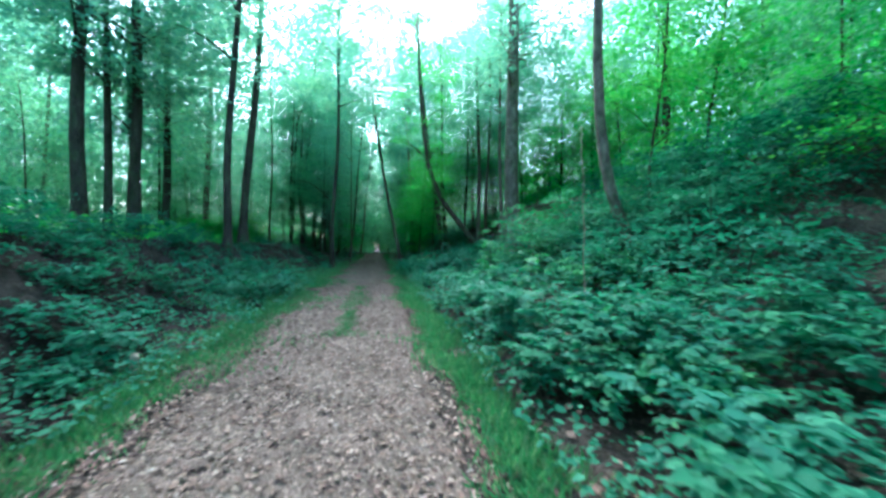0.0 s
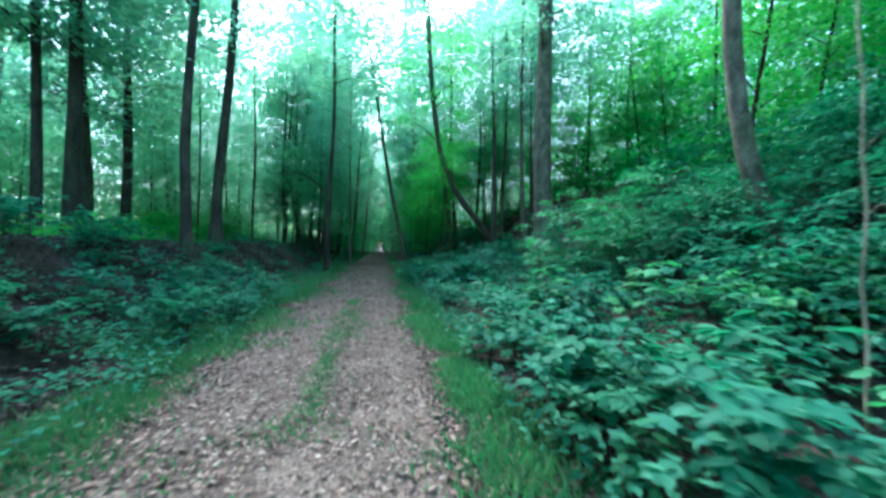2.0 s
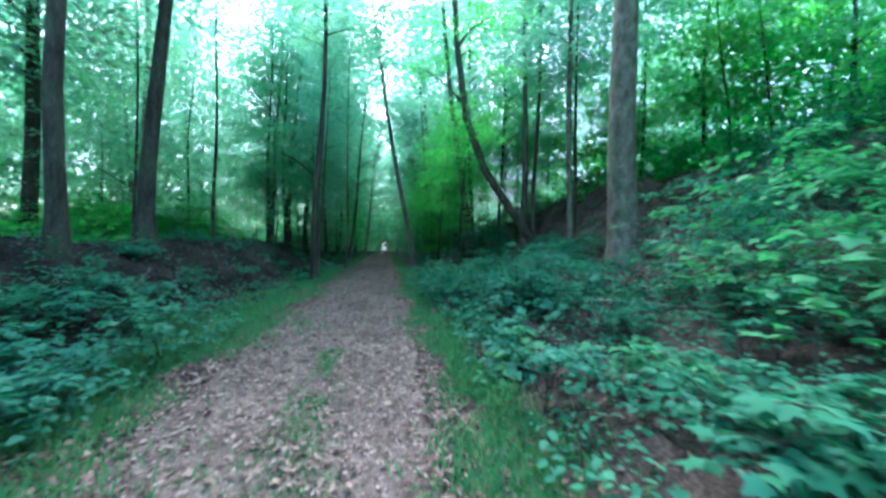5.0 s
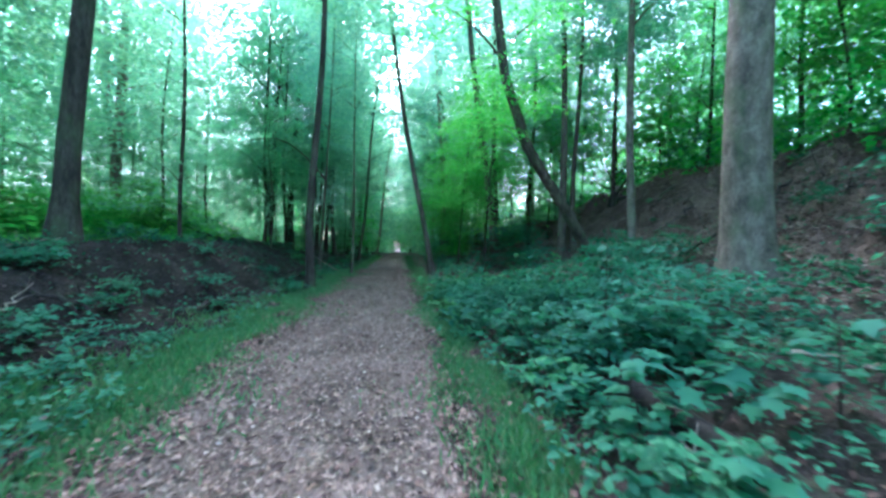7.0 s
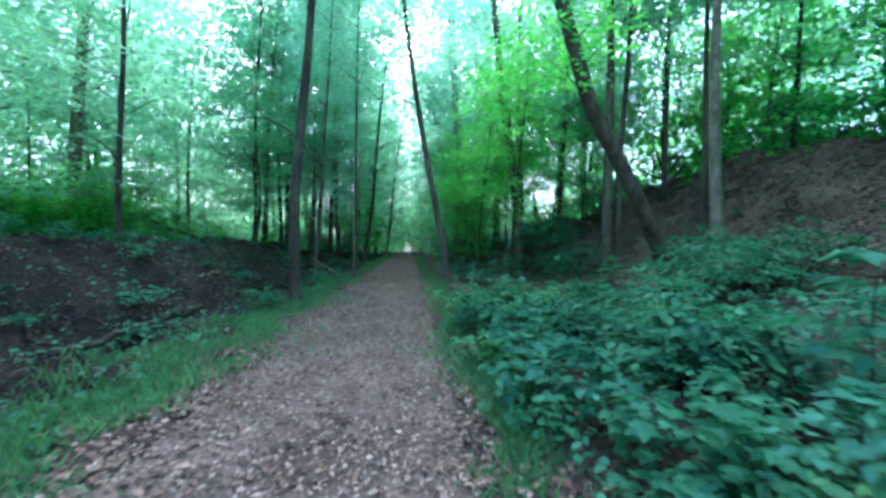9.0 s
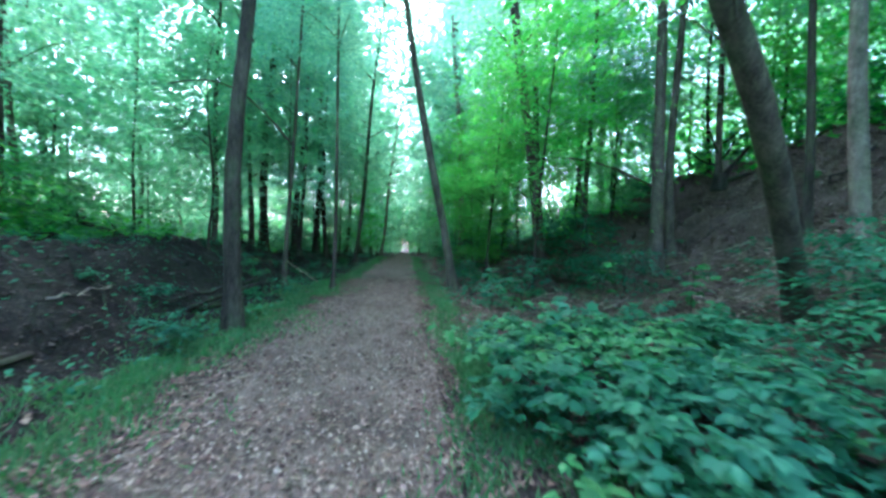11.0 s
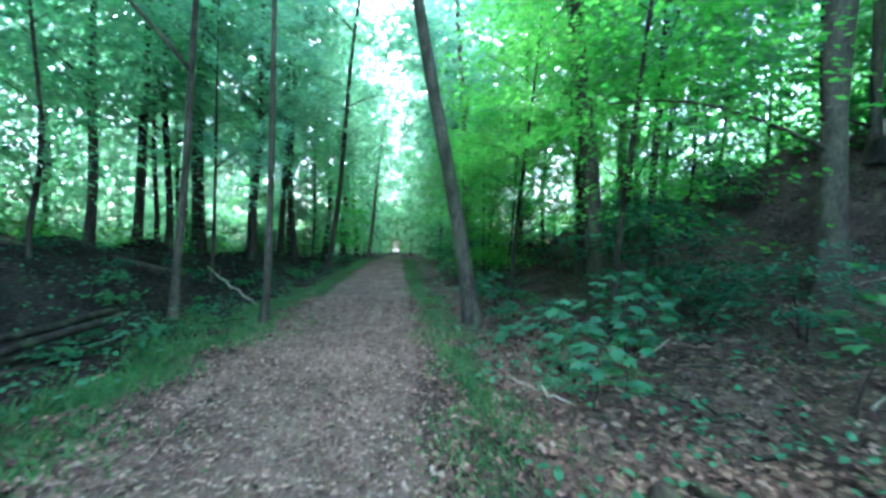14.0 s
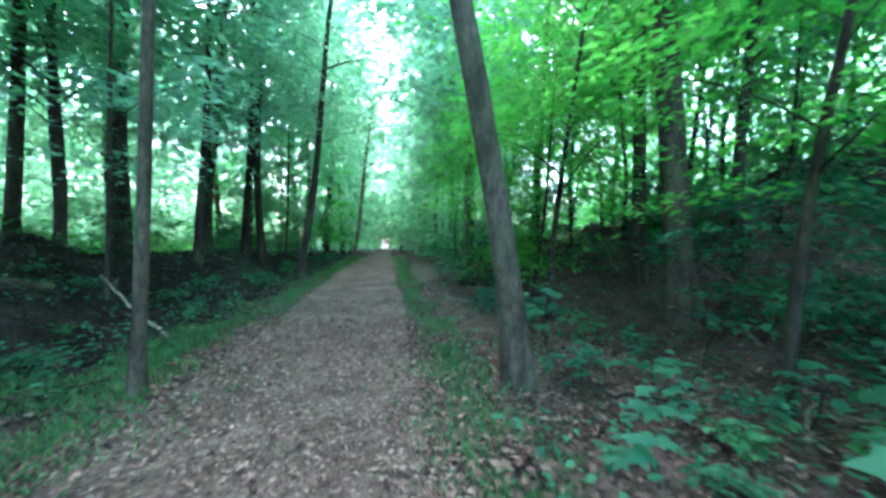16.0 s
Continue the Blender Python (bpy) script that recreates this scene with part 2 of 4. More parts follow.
def relief(x, y, size):
    """Smooth random bumps of the given width."""
    u, v = x / size + 60.3, y / size + 31.7
    i, j = np.floor(u).astype(int), np.floor(v).astype(int)
    a, b = u - i, v - j
    a, b = a * a * (3 - 2 * a), b * b * (3 - 2 * b)
    i, j, i1, j1 = i % 256, j % 256, (i + 1) % 256, (j + 1) % 256
    return (LATTICE[i, j] * (1 - a) + LATTICE[i1, j] * a) * (1 - b) + (LATTICE[i, j1] * (1 - a) + LATTICE[i1, j1] * a) * b


def height(x, y):
    x, y = np.broadcast_arrays(np.asarray(x, float), np.asarray(y, float))
    ys = np.array([s[0] for s in SLOPES])
    rows = np.stack([np.interp(x, KNOT_X, s[1]) for s in SLOPES])
    k = np.clip(np.searchsorted(ys, y) - 1, 0, len(ys) - 2)
    w = np.clip((y - ys[k]) / (ys[k + 1] - ys[k]), 0, 1)
    w = w * w * (3 - 2 * w)
    lo = np.take_along_axis(rows, k[None], 0)[0]
    hi = np.take_along_axis(rows, (k + 1)[None], 0)[0]
    right = lo * (1 - w) + hi * w
    crest = np.interp(y, (0, 14, 22, 33, 42, 50, 80), (1.45, 1.75, 1.6, 1.4, 0.75, 0.4, 0.4))
    bend = 0.35 * np.sin(y * 0.31) + 0.2 * np.sin(y * 0.83 + 1)
    u = -(x + 2.05)
    left = np.interp(u + bend * np.clip((u - 1) / 2, 0, 1), LEFT_U, LEFT_S)
    left = np.where(left > 0, left * crest, left)
    z = np.where(x > -0.7, right, left)
    off = np.clip((np.abs(x + 0.7) - 1.3) / 1.5, 0, 1)
    lumps = 0.06 * np.sin(1.7 * x + 0.9 * y) + 0.05 * np.sin(2.9 * y - 1.3 * x + 2) + 0.03 * np.sin(5.1 * x + 3.7 * y) + 0.025 * np.sin(7.3 * y - 4.4 * x)
    wild = np.clip((-3.2 - x) / 1.2, 0, 1) + np.clip((x - 2.5) / 2.5, 0, 1)
    lumps = lumps + wild * (0.05 * relief(x, y, 0.42) + 0.09 * relief(x, y, 1.1)) + np.clip((-3.6 - x) / 1.0, 0, 1) * 0.08 * relief(x + 3, y, 0.6) + np.clip((x - 6) / 2, 0, 1) * (0.075 * relief(x, y + 2, 0.4) + 0.15 * relief(x, y + 5, 0.9) + 0.2 * relief(x + 9, y, 2.1))
    big = 0.12 * np.sin(0.5 * x + 0.37 * y + 1) * np.clip((np.abs(x) - 5) / 5, 0, 1)
    dip = -np.interp(y, (0, 55, 62, 75, 400), (0, 0, 0.35, 0.9, 0.9))
    return z + off * lumps + big + dip


def axis(*runs):
    return np.unique(np.concatenate([np.arange(a, b, s) for a, b, s in runs]).round(3))


gx = axis((-400, -60, 40), (-60, -18, 3), (-18, -9, 0.5), (-9, 14, 0.2), (14, 20, 0.4), (20, 60, 3), (60, 401, 40))
gy = axis((-400, -20, 40), (-20, -2, 1.5), (-2, 40, 0.2), (40, 62, 0.5), (62, 110, 4), (110, 401, 40))
mx, my = np.meshgrid(gx, gy, indexing="ij")
crumbs = np.random.default_rng(3).normal(0, 0.012, mx.shape) * (np.abs(mx + 0.7) > 1.5)
gv = np.stack([mx, my, height(mx, my) + crumbs - 0.02], -1).reshape(-1, 3)
ii, jj = np.meshgrid(np.arange(len(gx) - 1), np.arange(len(gy) - 1), indexing="ij")
ny = len(gy)
gf = np.stack([ii * ny + jj, (ii + 1) * ny + jj, (ii + 1) * ny + jj + 1, ii * ny + jj + 1], -1).reshape(-1, 4)
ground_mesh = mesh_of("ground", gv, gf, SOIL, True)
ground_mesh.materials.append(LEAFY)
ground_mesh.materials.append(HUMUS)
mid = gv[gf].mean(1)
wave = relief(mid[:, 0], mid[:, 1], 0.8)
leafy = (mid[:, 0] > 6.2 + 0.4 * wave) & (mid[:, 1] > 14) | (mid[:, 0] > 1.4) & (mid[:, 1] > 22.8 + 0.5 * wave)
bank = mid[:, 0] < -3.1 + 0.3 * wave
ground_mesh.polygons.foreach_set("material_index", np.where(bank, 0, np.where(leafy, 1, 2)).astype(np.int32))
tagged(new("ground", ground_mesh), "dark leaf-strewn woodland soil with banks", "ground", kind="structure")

# the track: slightly crowned, two worn wheel lines, ragged edges
ty = np.arange(-12, 90, 0.12)
tx = np.linspace(-1, 1, 29)
half = 1.33 + 0.03 * np.sin(ty * 0.9) + 0.025 * np.sin(ty * 2.7 + 1)
cx = -0.72 + 0.05 * np.sin(ty * 0.4)
px = cx[:, None] + half[:, None] * tx[None]
py = np.repeat(ty[:, None], len(tx), 1)
ruts = -0.022 * (np.exp(-((tx - 0.45) / 0.18) ** 2) + np.exp(-((tx + 0.45) / 0.18) ** 2))
pz = height(px, py) + 0.006 + (0.02 * (1 - tx ** 2) + ruts)[None] + np.random.default_rng(4).normal(0, 0.004, px.shape)
pz[:, 0] -= 0.05
pz[:, -1] -= 0.05
i, j = np.meshgrid(np.arange(len(ty) - 1), np.arange(len(tx) - 1), indexing="ij")
m_ = len(tx)
tf = np.stack([i * m_ + j, i * m_ + j + 1, (i + 1) * m_ + j + 1, (i + 1) * m_ + j], -1).reshape(-1, 4)
tagged(new("path", mesh_of("path", np.stack([px, py, pz], -1).reshape(-1, 3), tf, TRACK, True)), "straight grey-brown forest track covered with leaf crumbs", "path", kind="structure")


# ---- trees ----
def crown_leaves(rng, low, top, radius, sprays, per, size, shape, lean=(0, 0), flat=0.3, spread=(0.45, 0.95)):
    """Layered sprays of leaves round the stem; returns the leaves and the sprays' centres."""
    t = rng.uniform(0, 1, sprays)
    prof = np.sin(np.pi * (0.14 + 0.8 * t)) ** 0.75
    az = rng.uniform(0, 2 * np.pi, sprays)
    rr = radius * prof * np.sqrt(rng.uniform(0.06, 1, sprays))
    z = low + (top - low) * t + rng.normal(0, 0.2, sprays)
    c = np.stack([rr * np.cos(az) + lean[0] * z / 10, rr * np.sin(az) + lean[1] * z / 10, z], -1)
    out = np.stack([np.cos(az), np.sin(az), np.full(sprays, -0.15)], -1)
    s = rng.uniform(*spread, sprays)
    k = np.repeat(np.arange(sprays), per)
    n = len(k)
    side = np.stack([-np.sin(az), np.cos(az), np.zeros(sprays)], -1)
    a, b = rng.normal(0, 0.55, n), rng.normal(0, 0.4, n)
    h = rng.normal(0, 0.1, n) - 0.12 * a * a
    at = c[k] + out[k] * (a * s[k])[:, None] + side[k] * (b * s[k])[:, None]
    at[:, 2] += h * s[k]
    along = out[k] + side[k] * (b * 1.2 + rng.normal(0, 0.5, n))[:, None]
    along[:, 2] += rng.normal(-0.1, 0.25, n)
    up = np.stack([rng.normal(0, flat, n), rng.normal(0, flat, n), np.ones(n)], -1)
    length = size * rng.uniform(0.6, 1.3, n)
    return leaves(shape, at, along, up, length, length * rng.uniform(0.5, 0.75, n)), c


def arch(a, b, sag, n=5):
    s = np.linspace(0, 1, n)[:, None]
    p = np.asarray(a) * (1 - s) + np.asarray(b) * s
    p[:, 2:] += sag * np.sin(np.pi * s)
    return p


def stem_points(rng, tall, lean, wobble, n=14, curve=0.0):
    s = np.linspace(0, 1, n)
    z = tall * s ** 1.25
    p = np.stack([lean[0] * z / 10 + curve * (1 - np.exp(-z / 1.5)), lean[1] * z / 10, z], -1)
    p[:, 0] += wobble * np.sin(s * rng.uniform(4, 9) + rng.uniform(0, 6)) * np.minimum(1, s * 5)
    p[:, 1] += wobble * np.sin(s * rng.uniform(4, 9) + rng.uniform(0, 6)) * np.minimum(1, s * 5)
    return p


def trunk_mesh(rng, pts, girth, mat, flare=0.6, sides=14):
    z = pts[:, 2]
    r = girth * (1 - 0.75 * z / z[-1]) + girth * flare * np.exp(-z / (girth * 1.6))
    pts = pts.copy()
    low = pts[:1].copy()
    low[0, 2] -= 0.5
    pts = np.concatenate([low, pts])
    r = np.concatenate([[r[0] * 1.15], r])
    return mesh_of("trunk", *tube(pts, r, sides, rng, 0.035), mat, True)


def stem_at(pts, z):
    return np.array([np.interp(z, pts[:, 2], pts[:, 0]), np.interp(z, pts[:, 2], pts[:, 1]), z])


def add_limbs(tree, rng, pts, centres, girth, count, mat, twigs=True):
    """The main limbs, each a part, and the thin twigs that carry the rest of the sprays."""
    order = rng.permutation(len(centres))
    for q in order[:count]:
        c = centres[q]
        r0 = np.linalg.norm(c[:2] - stem_at(pts, c[2])[:2])
        z0 = max(pts[1, 2], c[2] - 0.35 * r0 - 0.3)
        z0 = min(z0, pts[-1, 2] * 0.98)
        start = stem_at(pts, z0)
        part("limb", mesh_of("limb", *tube(arch(start, c, 0.1 * r0), np.linspace(girth, girth * 0.25, 5), 6), mat, True), tree)
    if twigs:
        pieces = []
        for q in order[count:count + 28]:
            c = centres[q]
            r0 = np.linalg.norm(c[:2] - stem_at(pts, c[2])[:2])
            z0 = min(max(pts[1, 2], c[2] - 0.3 * r0), pts[-1, 2] * 0.98)
            pieces.append(tube(arch(stem_at(pts, z0), c, 0.08 * r0, 4), np.linspace(girth * 0.4, girth * 0.1, 4), 3, close=False))
        if pieces:
            tagged(part("branchwork", mesh_of("branchwork", *joined(pieces), mat), tree), kind="stuff")


def make_tree(rng, tall, girth, bark, low, radius, sprays, per, size, leaf_mat, lean=(0, 0), wobble=0.15, limbs=5, flare=0.6, curve=0.0, shape=RHOMB, spread=(0.5, 1.1), sides=14):
    tree = new("tree")
    pts = stem_points(rng, tall, lean, wobble, curve=curve)
    part("trunk", trunk_mesh(rng, pts, girth, bark, flare, sides), tree)
    (v, f), c = crown_leaves(rng, low, tall * 1.04, radius, sprays, per, size, shape, lean, spread=spread)
    v[:, 0] += curve
    c[:, 0] += curve
    add_limbs(tree, rng, pts, c, girth * 0.28, limbs, bark)
    part("crown", mesh_of("crown", v, f, leaf_mat), tree)
    return tree


def stand(tree, x, y, turn=0.0, size=1.0, sink=0.0):
    return Matrix.Translation((x, y, float(height(x, y)) - sink)) @ pose(0, 0, 0, 0, 0, turn) @ Matrix.Diagonal((size, size, size, 1))


# Trees beside the track: x, y, girth radius, height, lean at 10 m up (x, y), bark, lowest leaves, leaf sprays, label
BESIDE = (
    (-7.05, 20.5, 0.22, 22, (0.7, 0.0), BARK_DARK, 8.0, "tall dark-barked tree on the top of the bank"),
    (-6.35, 16.7, 0.17, 21, (0.35, 0.0), BARK_DARK, 8.5, "slim dark-barked tree on the top of the bank"),
    (-11.5, 16.3, 0.26, 23, (0.2, 0.2), BARK_DARK, 8.0, "tall dark-barked tree behind the bank"),
    (-11.6, 17.9, 0.17, 21, (-0.1, 0.3), BARK_DARK, 8.5, "slim dark-barked tree behind the bank"),
    (-10.8, 18.3, 0.24, 22, (0.1, 0.0), BARK_DARK, 8.0, "tall dark-barked tree behind the bank"),
    (-11.9, 22.7, 0.22, 21, (0.2, 0.2), BARK_DARK, 7.0, "tall dark-barked tree behind the bank"),
    (-12.6, 21.4, 0.24, 22, (0.0, 0.2), BARK_DARK, 7.0, "tall dark-barked tree behind the bank"),
    (-12.9, 30.3, 0.24, 21, (0.1, 0.0), BARK_GREY, 7.0, "tall grey tree far behind the bank"),
    (-6.7, 24.0, 0.07, 12, (0.2, 0.0), BARK_DARK, 2.5, "thin young tree on the bank"),
    (-8.9, 23.0, 0.06, 11, (0.1, 0.2), BARK_DARK, 3.5, "thin young tree on the bank"),
    (-3.12, 25.45, 0.16, 19, (0.3, 0.1), BARK_DARK, 11.0, "dark-barked tree beside the grass verge"),
    (-2.35, 30.75, 0.072, 14, (0.15, 0.1), BARK_BROWN, 9.5, "slender grey-brown tree at the edge of the track"),
    (-3.9, 30.6, 0.075, 14, (0.5, 0.0), BARK_BROWN, 8.5, "slender tree at the foot of the bank"),
    (-5.0, 34.2, 0.05, 11, (0.2, 0.0), BARK_DARK, 3.5, "thin young tree on the bank"),
    (-8.15, 36.0, 0.14, 18, (0.5, 0.0), BARK_DARK, 5.5, "dark-barked tree on the bank"),
    (-7.3, 42.9, 0.22, 20, (0.5, 0.0), BARK_DARK, 6.0, "tall dark tree on the bank"),
    (-6.3, 44.3, 0.17, 20, (0.2, 0.0), BARK_DARK, 6.5, "tall dark tree on the bank"),
    (-8.7, 37.8, 0.09, 14, (0.1, 0.0), BARK_DARK, 4.0, "young dark tree on the bank"),
    (-3.2, 41.5, 0.14, 20, (1.0, 0.0), BARK_DARK, 7.0, "slim dark tree leaning towards the track"),
    (-6.0, 39.5, 0.12, 18, (0.4, 0.0), BARK_DARK, 6.0, "slim dark tree on the bank"),
    (-3.1, 62.0, 0.2, 23, (1.1, 0.0), BARK_GREY, 9.0, "tall pale tree leaning over the track"),
    (1.8, 30.65, 0.155, 21, (-1.75, 0.2), BARK_BROWN, 12.0, "grey-brown tree leaning over the track from the verge"),
    (6.35, 34.7, 0.17, 22, (-0.3, 0.0), BARK_DARK, 8.0, "slim dark tree at the foot of the slope"),
    (5.7, 32.6, 0.25, 23, (-1.2, 0.0), BARK_BROWN, 8.0, "stout grey tree at the foot of the slope"),
    (8.2, 29.1, 0.21, 21, (-0.1, 0.0), BARK_BROWN, 9.8, "grey tree of a close pair on the slope"),
    (8.95, 29.5, 0.14, 20, (0.15, 0.0), BARK_BROWN, 9.8, "grey tree of a close pair on the slope"),
    (12.1, 31.1, 0.12, 18, (0.0, 0.0), BARK_BROWN, 9.8, "slim grey tree on the bare slope"),
    (9.6, 25.9, 0.1, 17, (0.1, 0.0), BARK_DARK, 9.8, "young dark tree on the slope"),
    (7.2, 18.4, 0.43, 24, (-0.25, 0.0), BARK_GREY, 9.0, "massive smooth grey beech at the foot of the slope"),
    (8.4, 24.0, 0.15, 20, (-0.1, 0.0), BARK_GREY, 9.0, "pale grey tree at the foot of the slope"),
    (15.2, 17.2, 0.24, 22, (-0.1, 0.0), BARK_DARK, 8.5, "tall tree on the top of the slope"),
    (8.2, 33.8, 0.13, 20, (0.1, 0.0), BARK_DARK, 7.0, "slim dark tree on the slope"),
    (6.2, 40.5, 0.12, 19, (0.0, 0.0), BARK_DARK, 6.0, "slim dark tree on the slope"),
    (10.3, 38.7, 0.2, 22, (-0.2, 0.0), BARK_GREY, 8.0, "tall grey tree on the slope"),
    (14.0, 42.8, 0.2, 22, (-0.3, 0.0), BARK_GREY, 9.0, "tall grey tree on the slope"),
)
rng = np.random.default_rng(11)
CROWNS, OPEN, SLIM = [], [], []
for kind, count, radius, sprays, per, size in ((CROWNS, 3, 3.8, 150, 60, 0.23), (OPEN, 3, 4.0, 130, 60, 0.22), (SLIM, 2, 2.0, 72, 50, 0.16)):
    for q in range(count):
        (v, f), c = crown_leaves(rng, 0.0, 14.0, radius, sprays, per, size, RHOMB, spread=(0.9, 2.0) if size > 0.2 else (0.5, 1.2))
        kind.append((mesh_of("crown", v, f, CANOPY), c))
for q, (x, y, girth, tall, lean, bark, low, label) in enumerate(BESIDE):
    r = np.random.default_rng(100 + q)
    tree = tagged(new("tree"), label, "tree", "woodland trees")
    pts = stem_points(r, tall, lean, 0.05 + girth * 0.3)
    part("trunk", trunk_mesh(r, pts, girth, bark, 0.45 if girth > 0.35 else 0.5 if girth > 0.2 else 0.45, 16 if girth > 0.1 else 10), tree)
    slim, open_ = girth < 0.11, x > -9.5 or q % 3 > 0
    near = abs(x) < 6.5 and 8 < y < 36
    over = low > 10
    me, c = SLIM[q % 2] if slim or near and not over else OPEN[q % 3] if open_ else CROWNS[q % 3]
    low -= 0.0 if abs(x) < 9 and y < 33 and girth > 0.11 else 1.5
    k = (tall * 1.04 - low) / 14.0
    wide = r.uniform(0.9, 1.12) * (1.5 if near and not slim and not over else 1.0)
    turn = r.uniform(0, 6.28)
    centre = stem_at(pts, tall * 0.72)
    away = (1.2 if x > 0 else -1.2) if 6 <= abs(x) < 9 else 0.0
    place = Matrix.Translation((centre[0] + away, centre[1], low)) @ Matrix.Rotation(turn, 4, "Z") @ Matrix.Diagonal((wide, wide, k, 1))
    crown = part("crown", me, tree)
    crown.matrix_basis = place
    cc = np.array([place @ Vector(p) for p in c])
    add_limbs(tree, r, pts, cc, girth * 0.3, 4 if slim else 6, bark)
    if (x, y) == (8.2, 29.1):
        part("limb", mesh_of("limb", *tube(arch((-0.1, 0.0, 2.9), (-4.1, 1.3, 3.9), 0.45, 8), np.linspace(0.045, 0.012, 8), 7, r, 0.08), bark, True), tree)
    if (x, y) == (12.1, 31.1):
        for a, b, sag in (((0, 0, 0.7), (-1.1, 0.2, 1.25), -0.15), ((0, 0, 0.9), (1.0, 0.3, 1.9), -0.2), ((0, 0, 1.1), (-0.7, -0.3, 2.0), -0.1), ((0, 0, 1.5), (0.9, -0.2, 2.3), -0.15)):
            part("dead_limb", mesh_of("dead_limb", *tube(arch(a, b, sag, 6), np.linspace(0.05, 0.015, 6), 6, r, 0.08), DEADWOOD, True), tree, "bare dark dead limb")
    if (x, y) == (-3.9, 30.6):
        part("limb", mesh_of("limb", *tube(arch(stem_at(pts, 4.6), (-3.3, -0.6, 6.2), 0.9, 9), np.linspace(0.05, 0.015, 9), 7, r, 0.08), bark, True), tree)
    tree.matrix_basis = stand(tree, x, y)

# the curved grey tree on the near slope
r = np.random.default_rng(70)
tree = tagged(new("tree"), "curved pale grey tree growing out of the slope", "tree", "woodland trees")
z = np.array([0, .3, .7, 1.2, 1.8, 2.5, 3.5, 5, 8, 12, 16, 20.0])
pts = np.stack([-1.2 * (1 - np.exp(-z / 1.6)) - 0.02 * z, 0.1 * np.sin(z * 0.5), z], -1)
part("trunk", trunk_mesh(r, pts, 0.15, BARK_GREY, 0.5), tree)
crown = part("crown", CROWNS[1][0], tree)
crown.matrix_basis = pose(-1.2, 0, 8.5, 0, 0, 40)
add_limbs(tree, r, pts, CROWNS[1][1] + np.array([-1.2, 0, 8.5]), 0.055, 6, BARK_GREY)
tree.matrix_basis = stand(tree, 6.75, 8.4)

# the dark tree that leans far out of the slope
r = np.random.default_rng(72)
tree = tagged(new("tree"), "dark tree leaning far out of the slope over the shrubs", "tree", "woodland trees")
pts = np.array([(0, 0, 0), (-0.45, -0.25, 0.75), (-0.9, -0.5, 1.45), (-1.7, -1.0, 2.35), (-2.55, -1.5, 3.2), (-3.3, -1.8, 4.1), (-4.1, -2.15, 5.9), (-4.5, -2.3, 8.4), (-4.7, -2.3, 11.5), (-4.8, -2.3, 15.5)])
part("trunk", trunk_mesh(r, pts, 0.19, BARK_BROWN, 0.35), tree)
(v, f), c = crown_leaves(r, 4.0, 15.5, 2.1, 105, 60, 0.125, RHOMB, flat=0.3, spread=(0.5, 1.1))
v += np.array([-4.3, -2.2, 0])
part("crown", mesh_of("crown", v, f, BRIGHT), tree)
add_limbs(tree, r, pts, c + np.array([-4.3, -2.2, 0]), 0.04, 6, BARK_BROWN)
tree.matrix_basis = stand(None, 7.05, 23.8)

# younger trees with layered sprays of leaves under the tall ones
rng = np.random.default_rng(21)
YOUNG = [tagged(make_tree(rng, t, g, BARK_DARK, low, rad, n, 62, 0.13, mat, (rng.normal(0, 0.4), rng.normal(0, 0.4)), 0.07, 6, 0.3, sides=8, spread=(0.6, 1.25)),
                label, "tree", "understory trees")
         for t, g, low, rad, n, mat, label in (
             (8.5, 0.06, 1.6, 2.3, 110, SPRAY, "young beech with layered green sprays"), (7.0, 0.05, 1.2, 2.1, 110, SPRAY, "young beech with layered green sprays"),
             (10.0, 0.075, 2.6, 2.5, 130, SPRAY, "young beech with layered green sprays"), (6.0, 0.045, 1.0, 1.9, 95, BRIGHT, "young tree with bright fresh green leaves"),
             (9.0, 0.06, 2.2, 2.2, 115, BRIGHT, "young tree with bright fresh green leaves"))]
SPOTS = ((-9.5, 27.5, 0), (-6.2, 30.5, 1), (-11.0, 34.0, 2), (-9.5, 41.0, 0), (-5.0, 46.0, 2), (-14.0, 26.0, 2), (-16.0, 20.0, 0), (-15.5, 31.5, 1),
         (-7.5, 50.0, 2), (-12.5, 46.0, 0), (-17.5, 38.0, 2), (-19.0, 26.0, 1), (-18.0, 15.0, 0),
         (3.7, 34.0, 4), (4.3, 29.7, 4), (-15.0, 41.0, 2), (3.9, 35.4, 3), (3.7, 37.4, 3), (4.0, 43.5, 4), (4.2, 48.0, 4), (5.4, 40.6, 3), (4.2, 39.0, 4), (6.8, 36.0, 4), (9.5, 34.0, 0), (6.5, 46.0, 2),
         (9.0, 43.0, 4), (13.0, 36.5, 4), (14.6, 22.0, 4), (12.5, 12.0, 4), (9.6, 11.5, 4), (14.5, 9.0, 0), (10.8, 7.0, 1),
         (15.5, 21.0, 4), (17.5, 14.0, 2), (12.5, 3.0, 4), (16.0, 30.0, 4), (18.5, 25.0, 4), (9.2, 5.0, 3), (-10.5, 4.5, 2), (-13.5, 6.5, 1))
for q, (x, y, kind) in enumerate(SPOTS):
    copy_thing(YOUNG[kind], stand(None, x, y, rng.uniform(0, 360), rng.uniform(0.85, 1.15)))
